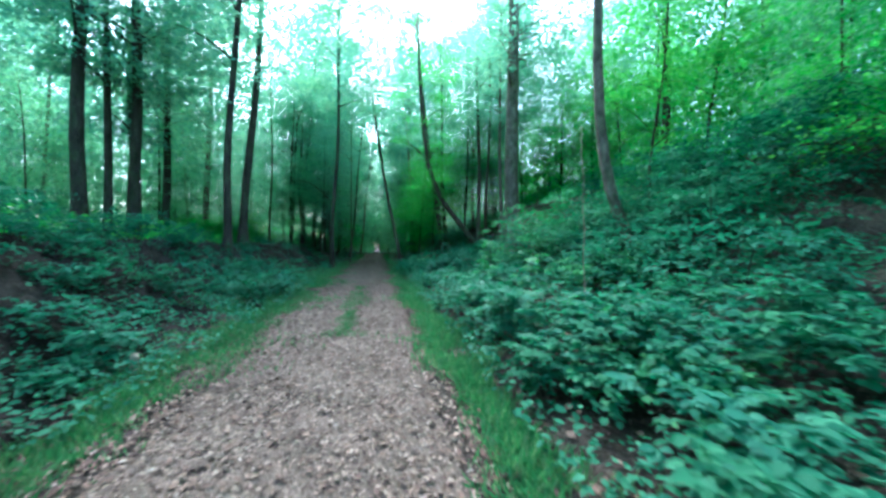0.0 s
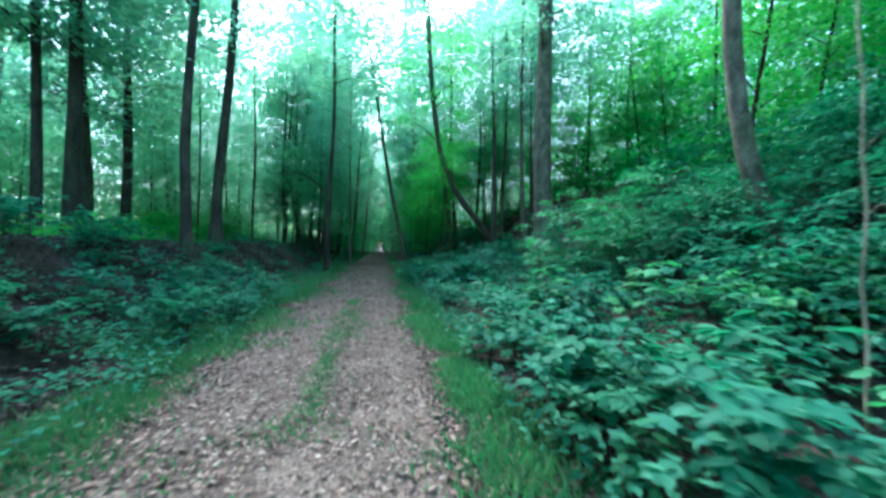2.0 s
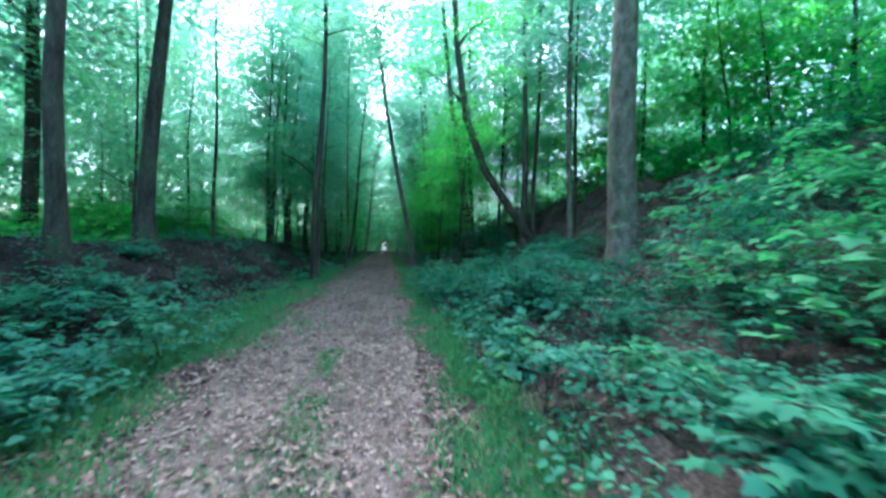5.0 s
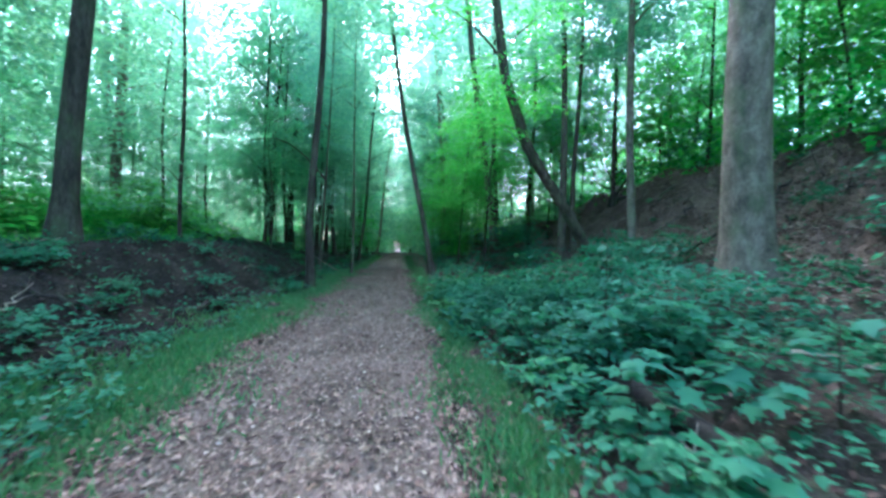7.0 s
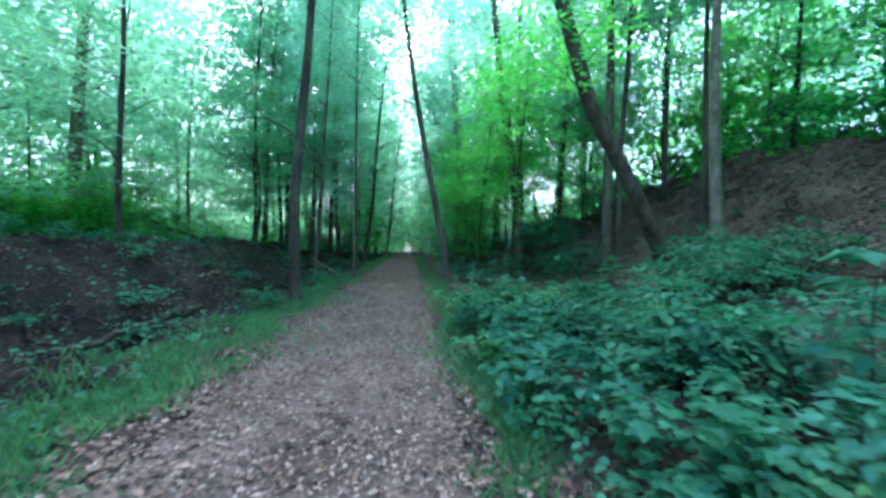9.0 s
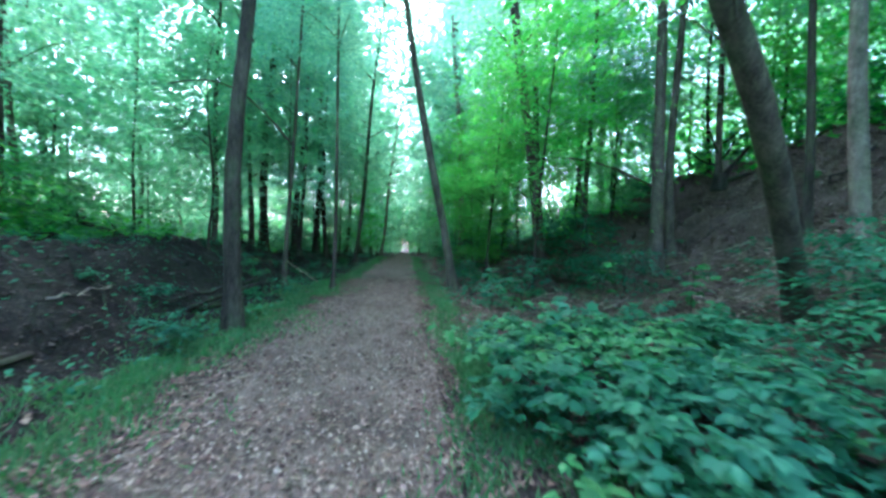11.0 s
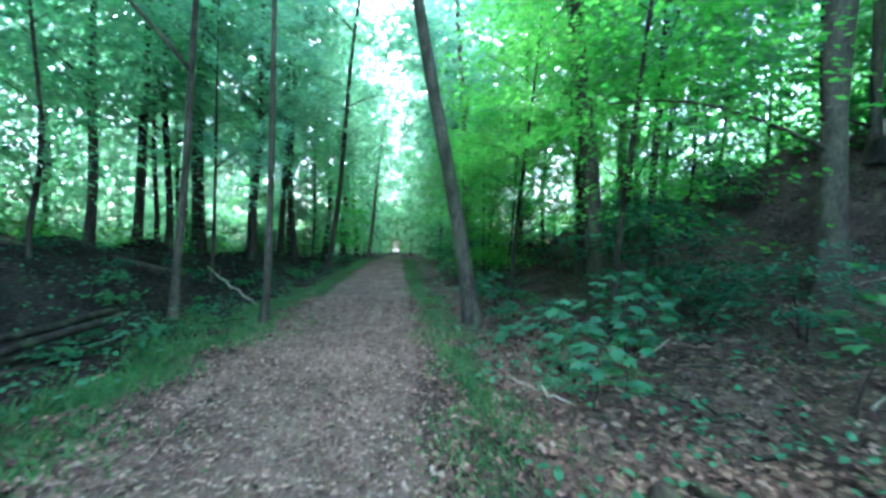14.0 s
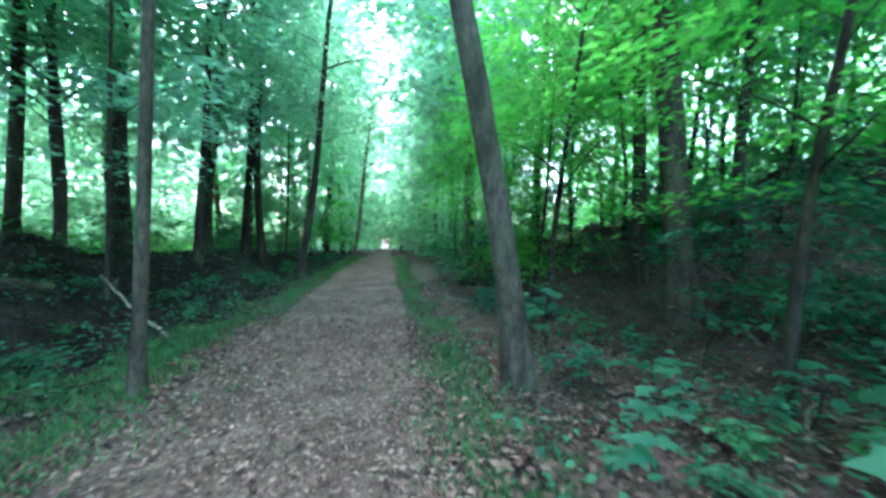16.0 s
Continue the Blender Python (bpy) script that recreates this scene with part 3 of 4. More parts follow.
for q, (x, y) in enumerate(((-7.6, 33.5), (-7.2, 36.0), (-10.2, 42.0), (-6.8, 47.5), (14.6, 27.5), (15.2, 24.0), (13.8, 33.5), (16.5, 19.0), (8.6, 35.8), (11.6, 37.6), (6.4, 38.2), (9.6, 41.5), (13.2, 40.0), (15.6, 37.0), (17.2, 33.2), (12.4, 45.0))):
    copy_thing(YOUNG[4 if y > 35 and x > 0 else 2], stand(None, x, y, 61 * q, 1.5 if x < 0 else 1.25))

# tall trees further off
rng = np.random.default_rng(31)
TALL = []
for q in range(4):
    TALL.append(tagged(make_tree(rng, rng.uniform(19, 23), rng.uniform(0.13, 0.24), (BARK_DARK, BARK_GREY)[q % 2], 6.0, 3.8, 100, 40, 0.37, CANOPY, (rng.normal(0, 0.3), rng.normal(0, 0.3)), 0.2, 2, 0.5, sides=8, spread=(1.1, 2.3)),
                       "tall forest tree with a high green crown", "tree", "far forest trees"))
placed = []
# (7.5, 0.5) to (11.5, -2.0): unseen trees, added to shade the path's start.
for q, (x, y) in enumerate(((-5.5, 52), (4.6, 60), (-5.0, 68), (4.2, 75), (-5.2, 80), (-2.5, 96), (2.5, 100), (6.5, 92), (-7.0, 90), (0.3, 108), (5.0, 48), (-4.6, 106), (-5.6, 44.5), (4.6, 53), (-5.4, 60.5), (3.9, 66.5), (7.5, 0.5), (-5.5, -6.0), (5.0, -7.0), (-10.5, -1.0), (11.5, -2.0), (3.9, 44.0), (-7.6, 38.5), (-9.0, 48.0), (7.0, 43.0), (7.6, 52.0), (-7.2, 56.5), (8.2, 60.0))):
    placed.append((x, y))
    copy_thing(TALL[q % 4], stand(None, x, y, 77 * q, 1.25 if 43 < y < 76 else 1.05))
for q in range(4000):
    if len(placed) >= 88:
        break
    x, y = rng.uniform(-48, 48), rng.uniform(-14, 100)
    if abs(x + 0.7) < 4.2 + max(0, (y - 60)) * 0.02 or any((x - a) ** 2 + (y - b) ** 2 < 14 for a, b in placed):
        continue
    if -13.5 < x < 17 and -3 < y < 46 or -30 < x < -12 and 15 < y < 62 and q % 3 == 0:
        continue
    placed.append((x, y))
    copy_thing(TALL[q % 4], stand(None, x, y, rng.uniform(0, 360), rng.uniform(0.9, 1.15)))
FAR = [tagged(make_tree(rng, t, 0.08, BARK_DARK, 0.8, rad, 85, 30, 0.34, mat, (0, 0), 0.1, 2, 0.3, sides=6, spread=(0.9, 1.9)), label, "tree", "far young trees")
       for t, rad, mat, label in ((10, 2.9, HAZE_MINT, "young forest tree with dense green sprays"), (8, 2.6, BRIGHT, "young forest tree with light green sprays"), (12, 3.1, HAZE_MINT, "young forest tree with dense green sprays"))]
spots = [(rng.uniform(16, 23), 6 + 5.6 * q) for q in range(6)]
spots += [(x, y) for x, y in ((-7.6, 48.5), (5.6, 50), (-6.4, 61), (5.2, 67), (-4.4, 71), (-3.0, 84), (2.2, 86), (-0.4, 93), (3.6, 77), (-5.8, 79), (5.8, 72), (6.5, 58), (-1.5, 101), (2.4, 97), (13.5, 40), (17.5, 38), (21, 33), (16.5, 33))]
while len(spots) < 66:
    x, y = rng.uniform(-45, 45), rng.uniform(2, 90)
    if abs(x + 0.7) > 5 and not (-17 < x < 19 and y < 47):
        spots.append((x, y))
for q, (x, y) in enumerate(spots):
    copy_thing(FAR[(0, 2, 0, 1, 2)[q % 5]], stand(None, x, y, rng.uniform(0, 360), rng.uniform(0.9, 1.3)))
for q, first in enumerate(YOUNG + FAR + TALL):
    first.matrix_basis = stand(None, -20 - 1.9 * q, 22 + (q * 7.3) % 40)

# woods in the distance
rng = np.random.default_rng(41)
n = 26000
az = rng.uniform(-math.pi, math.pi, n)
dist = rng.uniform(62, 125, n)
x, y = dist * np.sin(az), 30 + dist * np.cos(az)
z = rng.uniform(0, 1, n) ** 1.3 * (8 + 3 * np.sin(az * 23) + 2 * np.sin(az * 51))
keep = (np.abs(x + 0.7) > 3.5) | ((z > 3.0) & (y > 95)) | (y < 0)
at = np.stack([x, y, height(x, y) + 0.3 + z], -1)[keep]
n = len(at)
size = rng.uniform(0.6, 1.5, n)
v, f = leaves(RHOMB, at, rng.normal(0, 1, (n, 3)), rng.normal(0, 0.7, (n, 3)) + np.array([0, 0, 1]), size, size * 0.75)
tagged(new("far_woods", mesh_of("far_woods", v, f, SPRAY)), "distant green woodland foliage", "woodland", kind="stuff")

# low thicket between the far trunks
n = 80000
az = rng.uniform(-math.pi * 0.75, math.pi * 0.75, n)
dist = rng.uniform(9, 64, n)
x, y = -0.7 + dist * np.sin(az), 24 + dist * np.cos(az)
z = rng.uniform(0, 1, n) ** 1.4 * (3.4 + 1.2 * np.sin(x * 0.7) + 1.0 * np.sin(y * 0.45 + x * 0.2)) * np.clip(dist / 26, 0.45, 1)
ahead = np.arange(n) < 14000
az = np.where(ahead, rng.uniform(-0.75, 0.75, n), az)
dist = np.where(ahead, rng.uniform(24, 66, n), dist)
x, y = -0.7 + dist * np.sin(az), 24 + dist * np.cos(az)
z = np.where(ahead, rng.uniform(0, 5.5, n), z)
keep = (np.abs(x + 0.7) > 3.6) & ~((x > -8.5) & (x < 13.2) & (y < 46)) & ((y > 25) | (x > 0) | (dist > 24)) & (np.sin(x * 0.9 + 2) + np.sin(y * 0.8 + x * 0.4) > -1.0)
at = np.stack([x, y, height(x, y) + 0.15 + z], -1)[keep]
n = len(at)
size = rng.uniform(0.6, 1.3, n) * np.clip(0.013 * dist[keep], 0.16, 0.5)
v, f = leaves(RHOMB, at, rng.normal(0, 1, (n, 3)) * np.array([1, 1, 0.4]), rng.normal(0, 0.35, (n, 3)) + np.array([0, 0, 1]), size, size * 0.7)
tagged(new("thicket", mesh_of("thicket", v, f, HAZE_MINT)), "low green thicket between the far trunks", "thicket", kind="stuff")

# treetops further off, seen through the nearer crowns
rng = np.random.default_rng(43)
n = 250000
az = rng.uniform(-math.pi, math.pi, n)
dist = rng.uniform(46, 92, n)
x, y = -0.7 + dist * np.sin(az), 22 + dist * np.cos(az)
z = rng.uniform(0, 1, n) ** 1.15 * (26 + 3 * np.sin(az * 17) + 2 * np.sin(az * 41 + 1)) + 3
clump = np.sin(az * 47 + z * 0.5) + np.sin(z * 0.9 + az * 21) + np.sin(dist * 0.4 + az * 83)
over = np.arange(n) < 26000
x = np.where(over, rng.uniform(-9, 8, n), x)
y = np.where(over, rng.uniform(60, 112, n), y)
z = np.where(over, 1.5 + rng.uniform(0, 1, n) ** 1.2 * 26, z)
clump = np.where(over, clump + 0.5, clump)
west = np.arange(n) > n - 40000
x = np.where(west, rng.uniform(-46, -19, n), x)
y = np.where(west, rng.uniform(12, 62, n), y)
z = np.where(west, 5 + rng.uniform(0, 1, n) * 17, z)
slot = np.where(z > 20, 1.3 + 0.5 * np.sin(z * 0.8), np.where(y > 70, 0.0, 1.7))
keep = (np.abs(x + 0.7 - 0.6 * np.sin(z * 0.5)) > slot) & (clump > -0.9) & ((np.abs(x + 0.7) > 3) | (z > np.where(y > 88, 2.4, 3.2)))
at = np.stack([x, y, height(x, y) + z], -1)[keep]
n = len(at)
size = rng.uniform(0.34, 0.8, n) * np.where(west[keep], 0.6, 1.0)
v, f = leaves(RHOMB, at, rng.normal(0, 1, (n, 3)) * np.array([1, 1, 0.5]), rng.normal(0, 0.5, (n, 3)) + np.array([0, 0, 1]), size, size * 0.75)
tagged(new("far_treetops", mesh_of("far_treetops", v, f, CANOPY)), "distant green treetops with gaps of sky", "woodland", kind="stuff")

# thicket on the ridge above the slope
n = 52000
x, y = rng.uniform(12.2, 28, n), rng.uniform(2, 62, n)
z = rng.uniform(0, 1, n) ** 1.2 * (3.6 + 1.2 * np.sin(y * 0.6) + 1.2 * np.sin(y * 1.7 + x))
z = np.where(np.arange(n) < 14000, z * 0.35, z)
keep = np.sin(x * 1.3 + y * 0.9) + np.sin(y * 2.1 - x * 0.5 + z) > -0.9
at = np.stack([x, y, height(x, y) + 0.1 + z], -1)[keep]
n = len(at)
size = rng.uniform(0.16, 0.36, n)
v, f = leaves(RHOMB, at, rng.normal(0, 1, (n, 3)) * np.array([1, 1, 0.4]), rng.normal(0, 0.35, (n, 3)) + np.array([0, 0, 1]), size, size * 0.7)
tagged(new("ridge_thicket", mesh_of("ridge_thicket", v, f, BRIGHT)), "green thicket along the top of the slope", "thicket", kind="stuff")


# flat layers of beech leaves on both sides, behind the nearer trunks
def spray_layers(rng, x, y, z, per, size, mat, name, label):
    n = len(x)
    k = np.repeat(np.arange(n), per)
    m = len(k)
    s = rng.uniform(0.7, 1.5, n)[k]
    a, d = rng.uniform(0, 6.28, m), np.sqrt(rng.uniform(0, 1, m))
    at = np.stack([x[k] + np.cos(a) * d * s * 1.2, y[k] + np.sin(a) * d * s * 1.2, (height(x, y) + z)[k] + rng.normal(0, 0.1, m) - 0.25 * d * d * s], -1)
    way = np.stack([np.cos(a) + rng.normal(0, 0.6, m), np.sin(a) + rng.normal(0, 0.6, m), rng.normal(-0.2, 0.25, m)], -1)
    length = rng.uniform(0.65, 1.3, m) * size
    v, f = leaves(RHOMB, at, way, rng.normal(0, 0.35, (m, 3)) + np.array([0, 0, 1]), length, length * 0.68)
    tagged(new(name, mesh_of(name, v, f, mat)), label, "woodland", kind="stuff")


rng = np.random.default_rng(47)
n = 980
spray_layers(rng, rng.uniform(-34, -16.0, n), rng.uniform(23, 68, n), rng.uniform(0, 1, n) ** 1.3 * 13 + 0.5, 40, 0.3, HAZE_MINT, "beech_layers", "layered green beech foliage behind the bank")
n = 640
spray_layers(rng, rng.uniform(15.0, 30, n), rng.uniform(6, 60, n), rng.uniform(0, 1, n) * 11 + 1.5, 40, 0.3, BRIGHT, "ridge_layers", "layered light green foliage above the slope")

# the wood closes at the end of the track
n = 3600
x, y, z = rng.uniform(-6.5, 5.0, n), rng.uniform(92, 114, n), rng.uniform(0, 1, n) ** 1.2 * 10
keep = (np.abs(x + 0.6) > 0.9) | (z > 3.0)
at = np.stack([x, y, height(x, y) + z], -1)[keep]
n = len(at)
size = rng.uniform(0.4, 0.85, n)
v, f = leaves(RHOMB, at, rng.normal(0, 1, (n, 3)), rng.normal(0, 0.6, (n, 3)) + np.array([0, 0, 1]), size, size * 0.75)
tagged(new("end_foliage", mesh_of("end_foliage", v, f, SPRAY)), "green foliage closing the end of the track", "woodland", kind="stuff")
n = 520
spray_layers(rng, rng.uniform(-18, -7.6, n), rng.uniform(36, 62, n), rng.uniform(0, 1, n) ** 1.3 * 10 + 0.3, 44, 0.19, HAZE_MINT, "bank_layers", "layered green foliage of young trees on the bank")
n = 110
spray_layers(rng, rng.uniform(-8.2, -4.0, n), rng.uniform(40, 64, n), rng.uniform(2.5, 13, n), 44, 0.2, HAZE_MINT, "verge_layers", "layered green foliage beside the far track")
n = 200
spray_layers(rng, rng.uniform(2.2, 13, n), rng.uniform(40, 68, n), rng.uniform(11, 23, n), 52, 0.25, CANOPY, "crown_layers", "layered green crowns beside the far track")
n = 230
spray_layers(rng, rng.uniform(-15, -3.6, n), rng.uniform(40, 68, n), rng.uniform(11, 23, n), 52, 0.25, CANOPY, "high_layers", "layered green crowns above the bank")


# ---- undergrowth ----
def scatter(rng, n, x0, x1, y0, y1):
    x, y = rng.uniform(x0, x1, n), rng.uniform(y0, y1, n)
    return x, y


def make_shrub(rng, name, tall, wide, stems, clusters, size, leaf_mat):
    """Arching stems that carry fans of broad leaves."""
    shrub = new(name)
    at, along, up, length = [], [], [], []
    for q in range(stems):
        az = 6.28 * q / stems + rng.uniform(-0.5, 0.5)
        reach, h = wide * rng.uniform(0.5, 1), tall * rng.uniform(0.6, 1)
        s = np.linspace(0, 1, 6)
        p = np.stack([np.cos(az) * reach * s ** 1.4, np.sin(az) * reach * s ** 1.4, h * np.sin(s * 1.75) / np.sin(1.57)], -1)
        part("stem", mesh_of("stem", *tube(p[::2], np.linspace(0.007, 0.002, 3), 3, close=False), BARK_DARK), shrub)
        for c in range(clusters):
            t = rng.uniform(0.25, 1)
            base = np.array([np.interp(t, s, p[:, k]) for k in range(3)]) + rng.normal(0, 0.13, 3) * np.array([1, 1, 0.5])
            base[2] = max(base[2], 0.05)
            turn = rng.uniform(0, 6.28)
            for leaflet in range(5):
                a = turn + (leaflet - 2) * 0.62 + rng.normal(0, 0.12)
                d = np.array([math.cos(a), math.sin(a), rng.normal(-0.15, 0.2)])
                at.append(base + np.array([math.cos(turn), math.sin(turn), 0]) * 0.07 + d * 0.015)
                along.append(d)
                up.append((rng.normal(0, 0.22), rng.normal(0, 0.22), 1))
                length.append(size * rng.uniform(0.65, 1.2) * (1.1 - 0.12 * abs(leaflet - 2)))
    length = np.array(length)
    v, f = leaves(OVATE, np.array(at), np.array(along), np.array(up), length, length * 0.62)
    tagged(part("foliage", mesh_of("foliage", v, f, leaf_mat, True), shrub), kind="stuff")
    return shrub


def make_bush(rng, tall, wide, sprays, per, size, leaf_mat):
    """A low woody bush of flat, layered leaf sprays."""
    bush = new("bush")
    (v, f), c = crown_leaves(rng, 0.25, tall, wide, sprays, per, size, RHOMB, flat=0.22, spread=(0.25, 0.5))
    for q in range(3):
        b = c[rng.integers(len(c))]
        part("stem", mesh_of("stem", *tube(arch((rng.normal(0, 0.05), rng.normal(0, 0.05), -0.1), b, 0.15), np.linspace(0.014, 0.004, 5), 4, close=False), BARK_DARK), bush)
    tagged(part("foliage", mesh_of("foliage", v, f, leaf_mat, True), bush), kind="stuff")
    return bush


rng = np.random.default_rng(51)
SHRUBS = [tagged(make_shrub(rng, "leafy_plant" if mat is HERB_LIGHT else "herb_clump" if t == 0.5 else "shrub", t, w, n, k, s, mat), label, "herb" if t == 0.5 else "shrub", "undergrowth shrubs") for t, w, n, k, s, mat, label in (
    (0.75, 0.8, 3, 17, 0.125, HERB, "low shrub with blue-green five-fingered leaves"), (0.5, 0.7, 3, 17, 0.11, HERB, "low clump of blue-green five-fingered leaves"),
    (0.95, 0.9, 3, 18, 0.13, HERB, "knee-high shrub with broad blue-green leaves"), (0.45, 0.7, 3, 17, 0.115, HERB_LIGHT, "low plant with light green broad leaves"),
    (0.75, 0.8, 3, 17, 0.12, HERB_LIGHT, "low shrub with light green broad leaves"))]
BUSHES = [tagged(make_bush(rng, t, w, n, 22, s, mat), label, "bush", "slope bushes") for t, w, n, s, mat, label in (
    (1.7, 1.2, 44, 0.12, HERB, "dense dark green bush with layered sprays"), (2.3, 1.4, 54, 0.125, HERB, "tall dark green bush with layered sprays"),
    (1.3, 1.1, 38, 0.115, HERB, "low dark green bush with layered sprays"), (1.8, 1.2, 44, 0.12, HERB_LIGHT, "light green bush with layered sprays"), (1.7, 1.5, 60, 0.13, BRIGHT, "bush with bright yellow-green leaves"), (2.2, 1.6, 64, 0.135, HERB_LIGHT, "tall light green bush with broad leaf sprays"))]

# zones: count, x from and to, y from and to, kinds, size from and to
ZONES = (
    (24, 1.6, 5.5, 1.0, 9.5, (3, 1, 0, 2), 0.7, 1.05),
    (18, 1.3, 2.1, 11.5, 25.0, (1, 3), 0.45, 0.75),
    (20, 1.55, 3.8, 12.4, 16.2, (0, 1, 3, 0), 0.6, 0.9),
    (14, 6.0, 10.0, 13.0, 20.0, (1, 0, 2), 0.5, 0.9), (16, -7.4, -4.8, 13.0, 24.0, (1, 0), 0.4, 0.7),
    (14, -5.6, -3.6, 13.0, 17.5, (0, 2, 1), 0.6, 0.9),
    (68, -6.6, -2.9, -1.0, 14.5, (0, 1, 2, 1, 2), 0.75, 1.15), (20, -6.8, -3.4, 14.5, 24.0, (1, 0, 1), 0.45, 0.8), (18, -6.5, -3.2, 24.0, 36.0, (1, 3, 1), 0.35, 0.7),
    (48, 1.5, 3.2, 0.0, 12.0, (0, 1, 3, 0, 2), 0.75, 1.1), (54, 3.0, 6.0, -0.5, 12.0, (0, 2, 1, 4, 0, 1), 0.8, 1.15), (34, 1.5, 6.0, 12.0, 20.5, (0, 1, 2, 1), 0.6, 0.95), (18, 1.7, 5.0, 0.6, 4.8, (0, 2, 1, 0), 0.8, 1.1), (44, 1.3, 4.4, 19.8, 23.6, (0, 1, 0, 4), 0.75, 1.1),
    (24, 1.35, 3.8, 15.3, 20.3, (0, 1, 0, 3), 0.75, 1.1), (14, 1.5, 5.0, 24.0, 30.0, (1, 3), 0.5, 0.8), (20, 1.5, 4.5, 30.5, 42.0, (0, 1, 4), 0.5, 0.85), (12, -5.0, -2.8, 36.0, 54.0, (0, 3), 0.6, 1.0), (16, 7.5, 12.5, 19.0, 31.0, (1, 1, 3), 0.35, 0.6),
)
for count, x0, x1, y0, y1, kinds, s0, s1 in ZONES:
    for q in range(count):
        x, y = rng.uniform(x0, x1), rng.uniform(y0, y1)
        if 2.2 < x < 3.1 and 12.7 < y < 15.8:
            continue
        copy_thing(SHRUBS[kinds[q % len(kinds)]], stand(None, x, y, rng.uniform(0, 360), rng.uniform(s0, s1)))
for first in SHRUBS:
    first.matrix_basis = stand(None, rng.uniform(3, 6), rng.uniform(6, 10), 0, 1.0)
BUSH_SPOTS = [(rng.uniform(5.2, 11.0), rng.uniform(3.0, 15.0), (0, 1, 2)[q % 3]) for q in range(26)]
BUSH_SPOTS += [(rng.uniform(2.8, 4.8), rng.uniform(16.0, 20.5), 2) for q in range(3)]
BUSH_SPOTS += [(rng.uniform(4.2, 7.6), rng.uniform(20.0, 24.0), 2) for q in range(3)]
BUSH_SPOTS += [(rng.uniform(7.0, 11.0), rng.uniform(13.0, 16.5), (2, 0)[q % 2]) for q in range(5)]
BUSH_SPOTS += [(rng.uniform(4.4, 8.0), rng.uniform(7.5, 12.3), (0, 3, 2, 0, 5)[q % 5]) for q in range(13)]
BUSH_SPOTS += [(rng.uniform(5.5, 9.0), rng.uniform(33.0, 37.0), (0, 2, 2)[q % 3]) for q in range(7)]
BUSH_SPOTS += [(rng.uniform(2.6, 8.0), rng.uniform(36.5, 56.0), (0, 3, 1)[q % 3]) for q in range(26)]
BUSH_SPOTS += [(rng.uniform(-9.5, -6.6), rng.uniform(0.0, 13.0), (2, 3, 2)[q % 3]) for q in range(9)]
BUSH_SPOTS += [(rng.uniform(-17.0, -8.5), rng.uniform(23.0, 38.0), (3, 4, 3)[q % 3]) for q in range(26)]
BUSH_SPOTS += [(rng.uniform(-10.0, -5.5), rng.uniform(38.0, 56.0), (0, 3)[q % 2]) for q in range(16)]
BUSH_SPOTS += [(rng.uniform(-13.5, -9.0), rng.uniform(24.5, 28.5), 4) for q in range(14)]
BUSH_SPOTS += [(3.1, 18.3, 2)]
BUSH_SPOTS += [(rng.uniform(6.6, 8.2), rng.uniform(20.5, 24.0), 2) for q in range(4)]
BUSH_SPOTS += [(rng.uniform(13.2, 15.0), rng.uniform(15.0, 34.0), (2, 3, 0)[q % 3]) for q in range(12)]
BUSH_SPOTS += [(rng.uniform(8.0, 14.0), rng.uniform(33.5, 42.0), (0, 2, 3)[q % 3]) for q in range(14)]
BUSH_SPOTS += [(6.3, 29.7, 2), (7.1, 30.7, 2), (6.7, 28.3, 2)]
for x, y, kind in BUSH_SPOTS:
    copy_thing(BUSHES[kind], stand(None, x, y, rng.uniform(0, 360), rng.uniform(0.8, 1.15)))
for q, (x, y, size) in enumerate(((5.7, 30.8, 1.15), (6.7, 31.8, 1.2))):
    copy_thing(BUSHES[1], stand(None, x, y, 80 * q, size))
for q, first in enumerate(BUSHES):
    first.matrix_basis = stand(None, 8.0 + q, 6.0 + 2 * q)

# young maples at the foot of the slope, every leaf a piece of its own
maple_leaf = mesh_of("leaf", *leaves(MAPLE, np.zeros((1, 3)), np.array([[1.0, 0, 0]]), np.array([[0, 0, 1.0]]), np.ones(1), np.ones(1)), HERB, True)
maple_light = mesh_of("leaf", *leaves(MAPLE, np.zeros((1, 3)), np.array([[1.0, 0, 0]]), np.array([[0, 0, 1.0]]), np.ones(1), np.ones(1)), HERB_LIGHT, True)


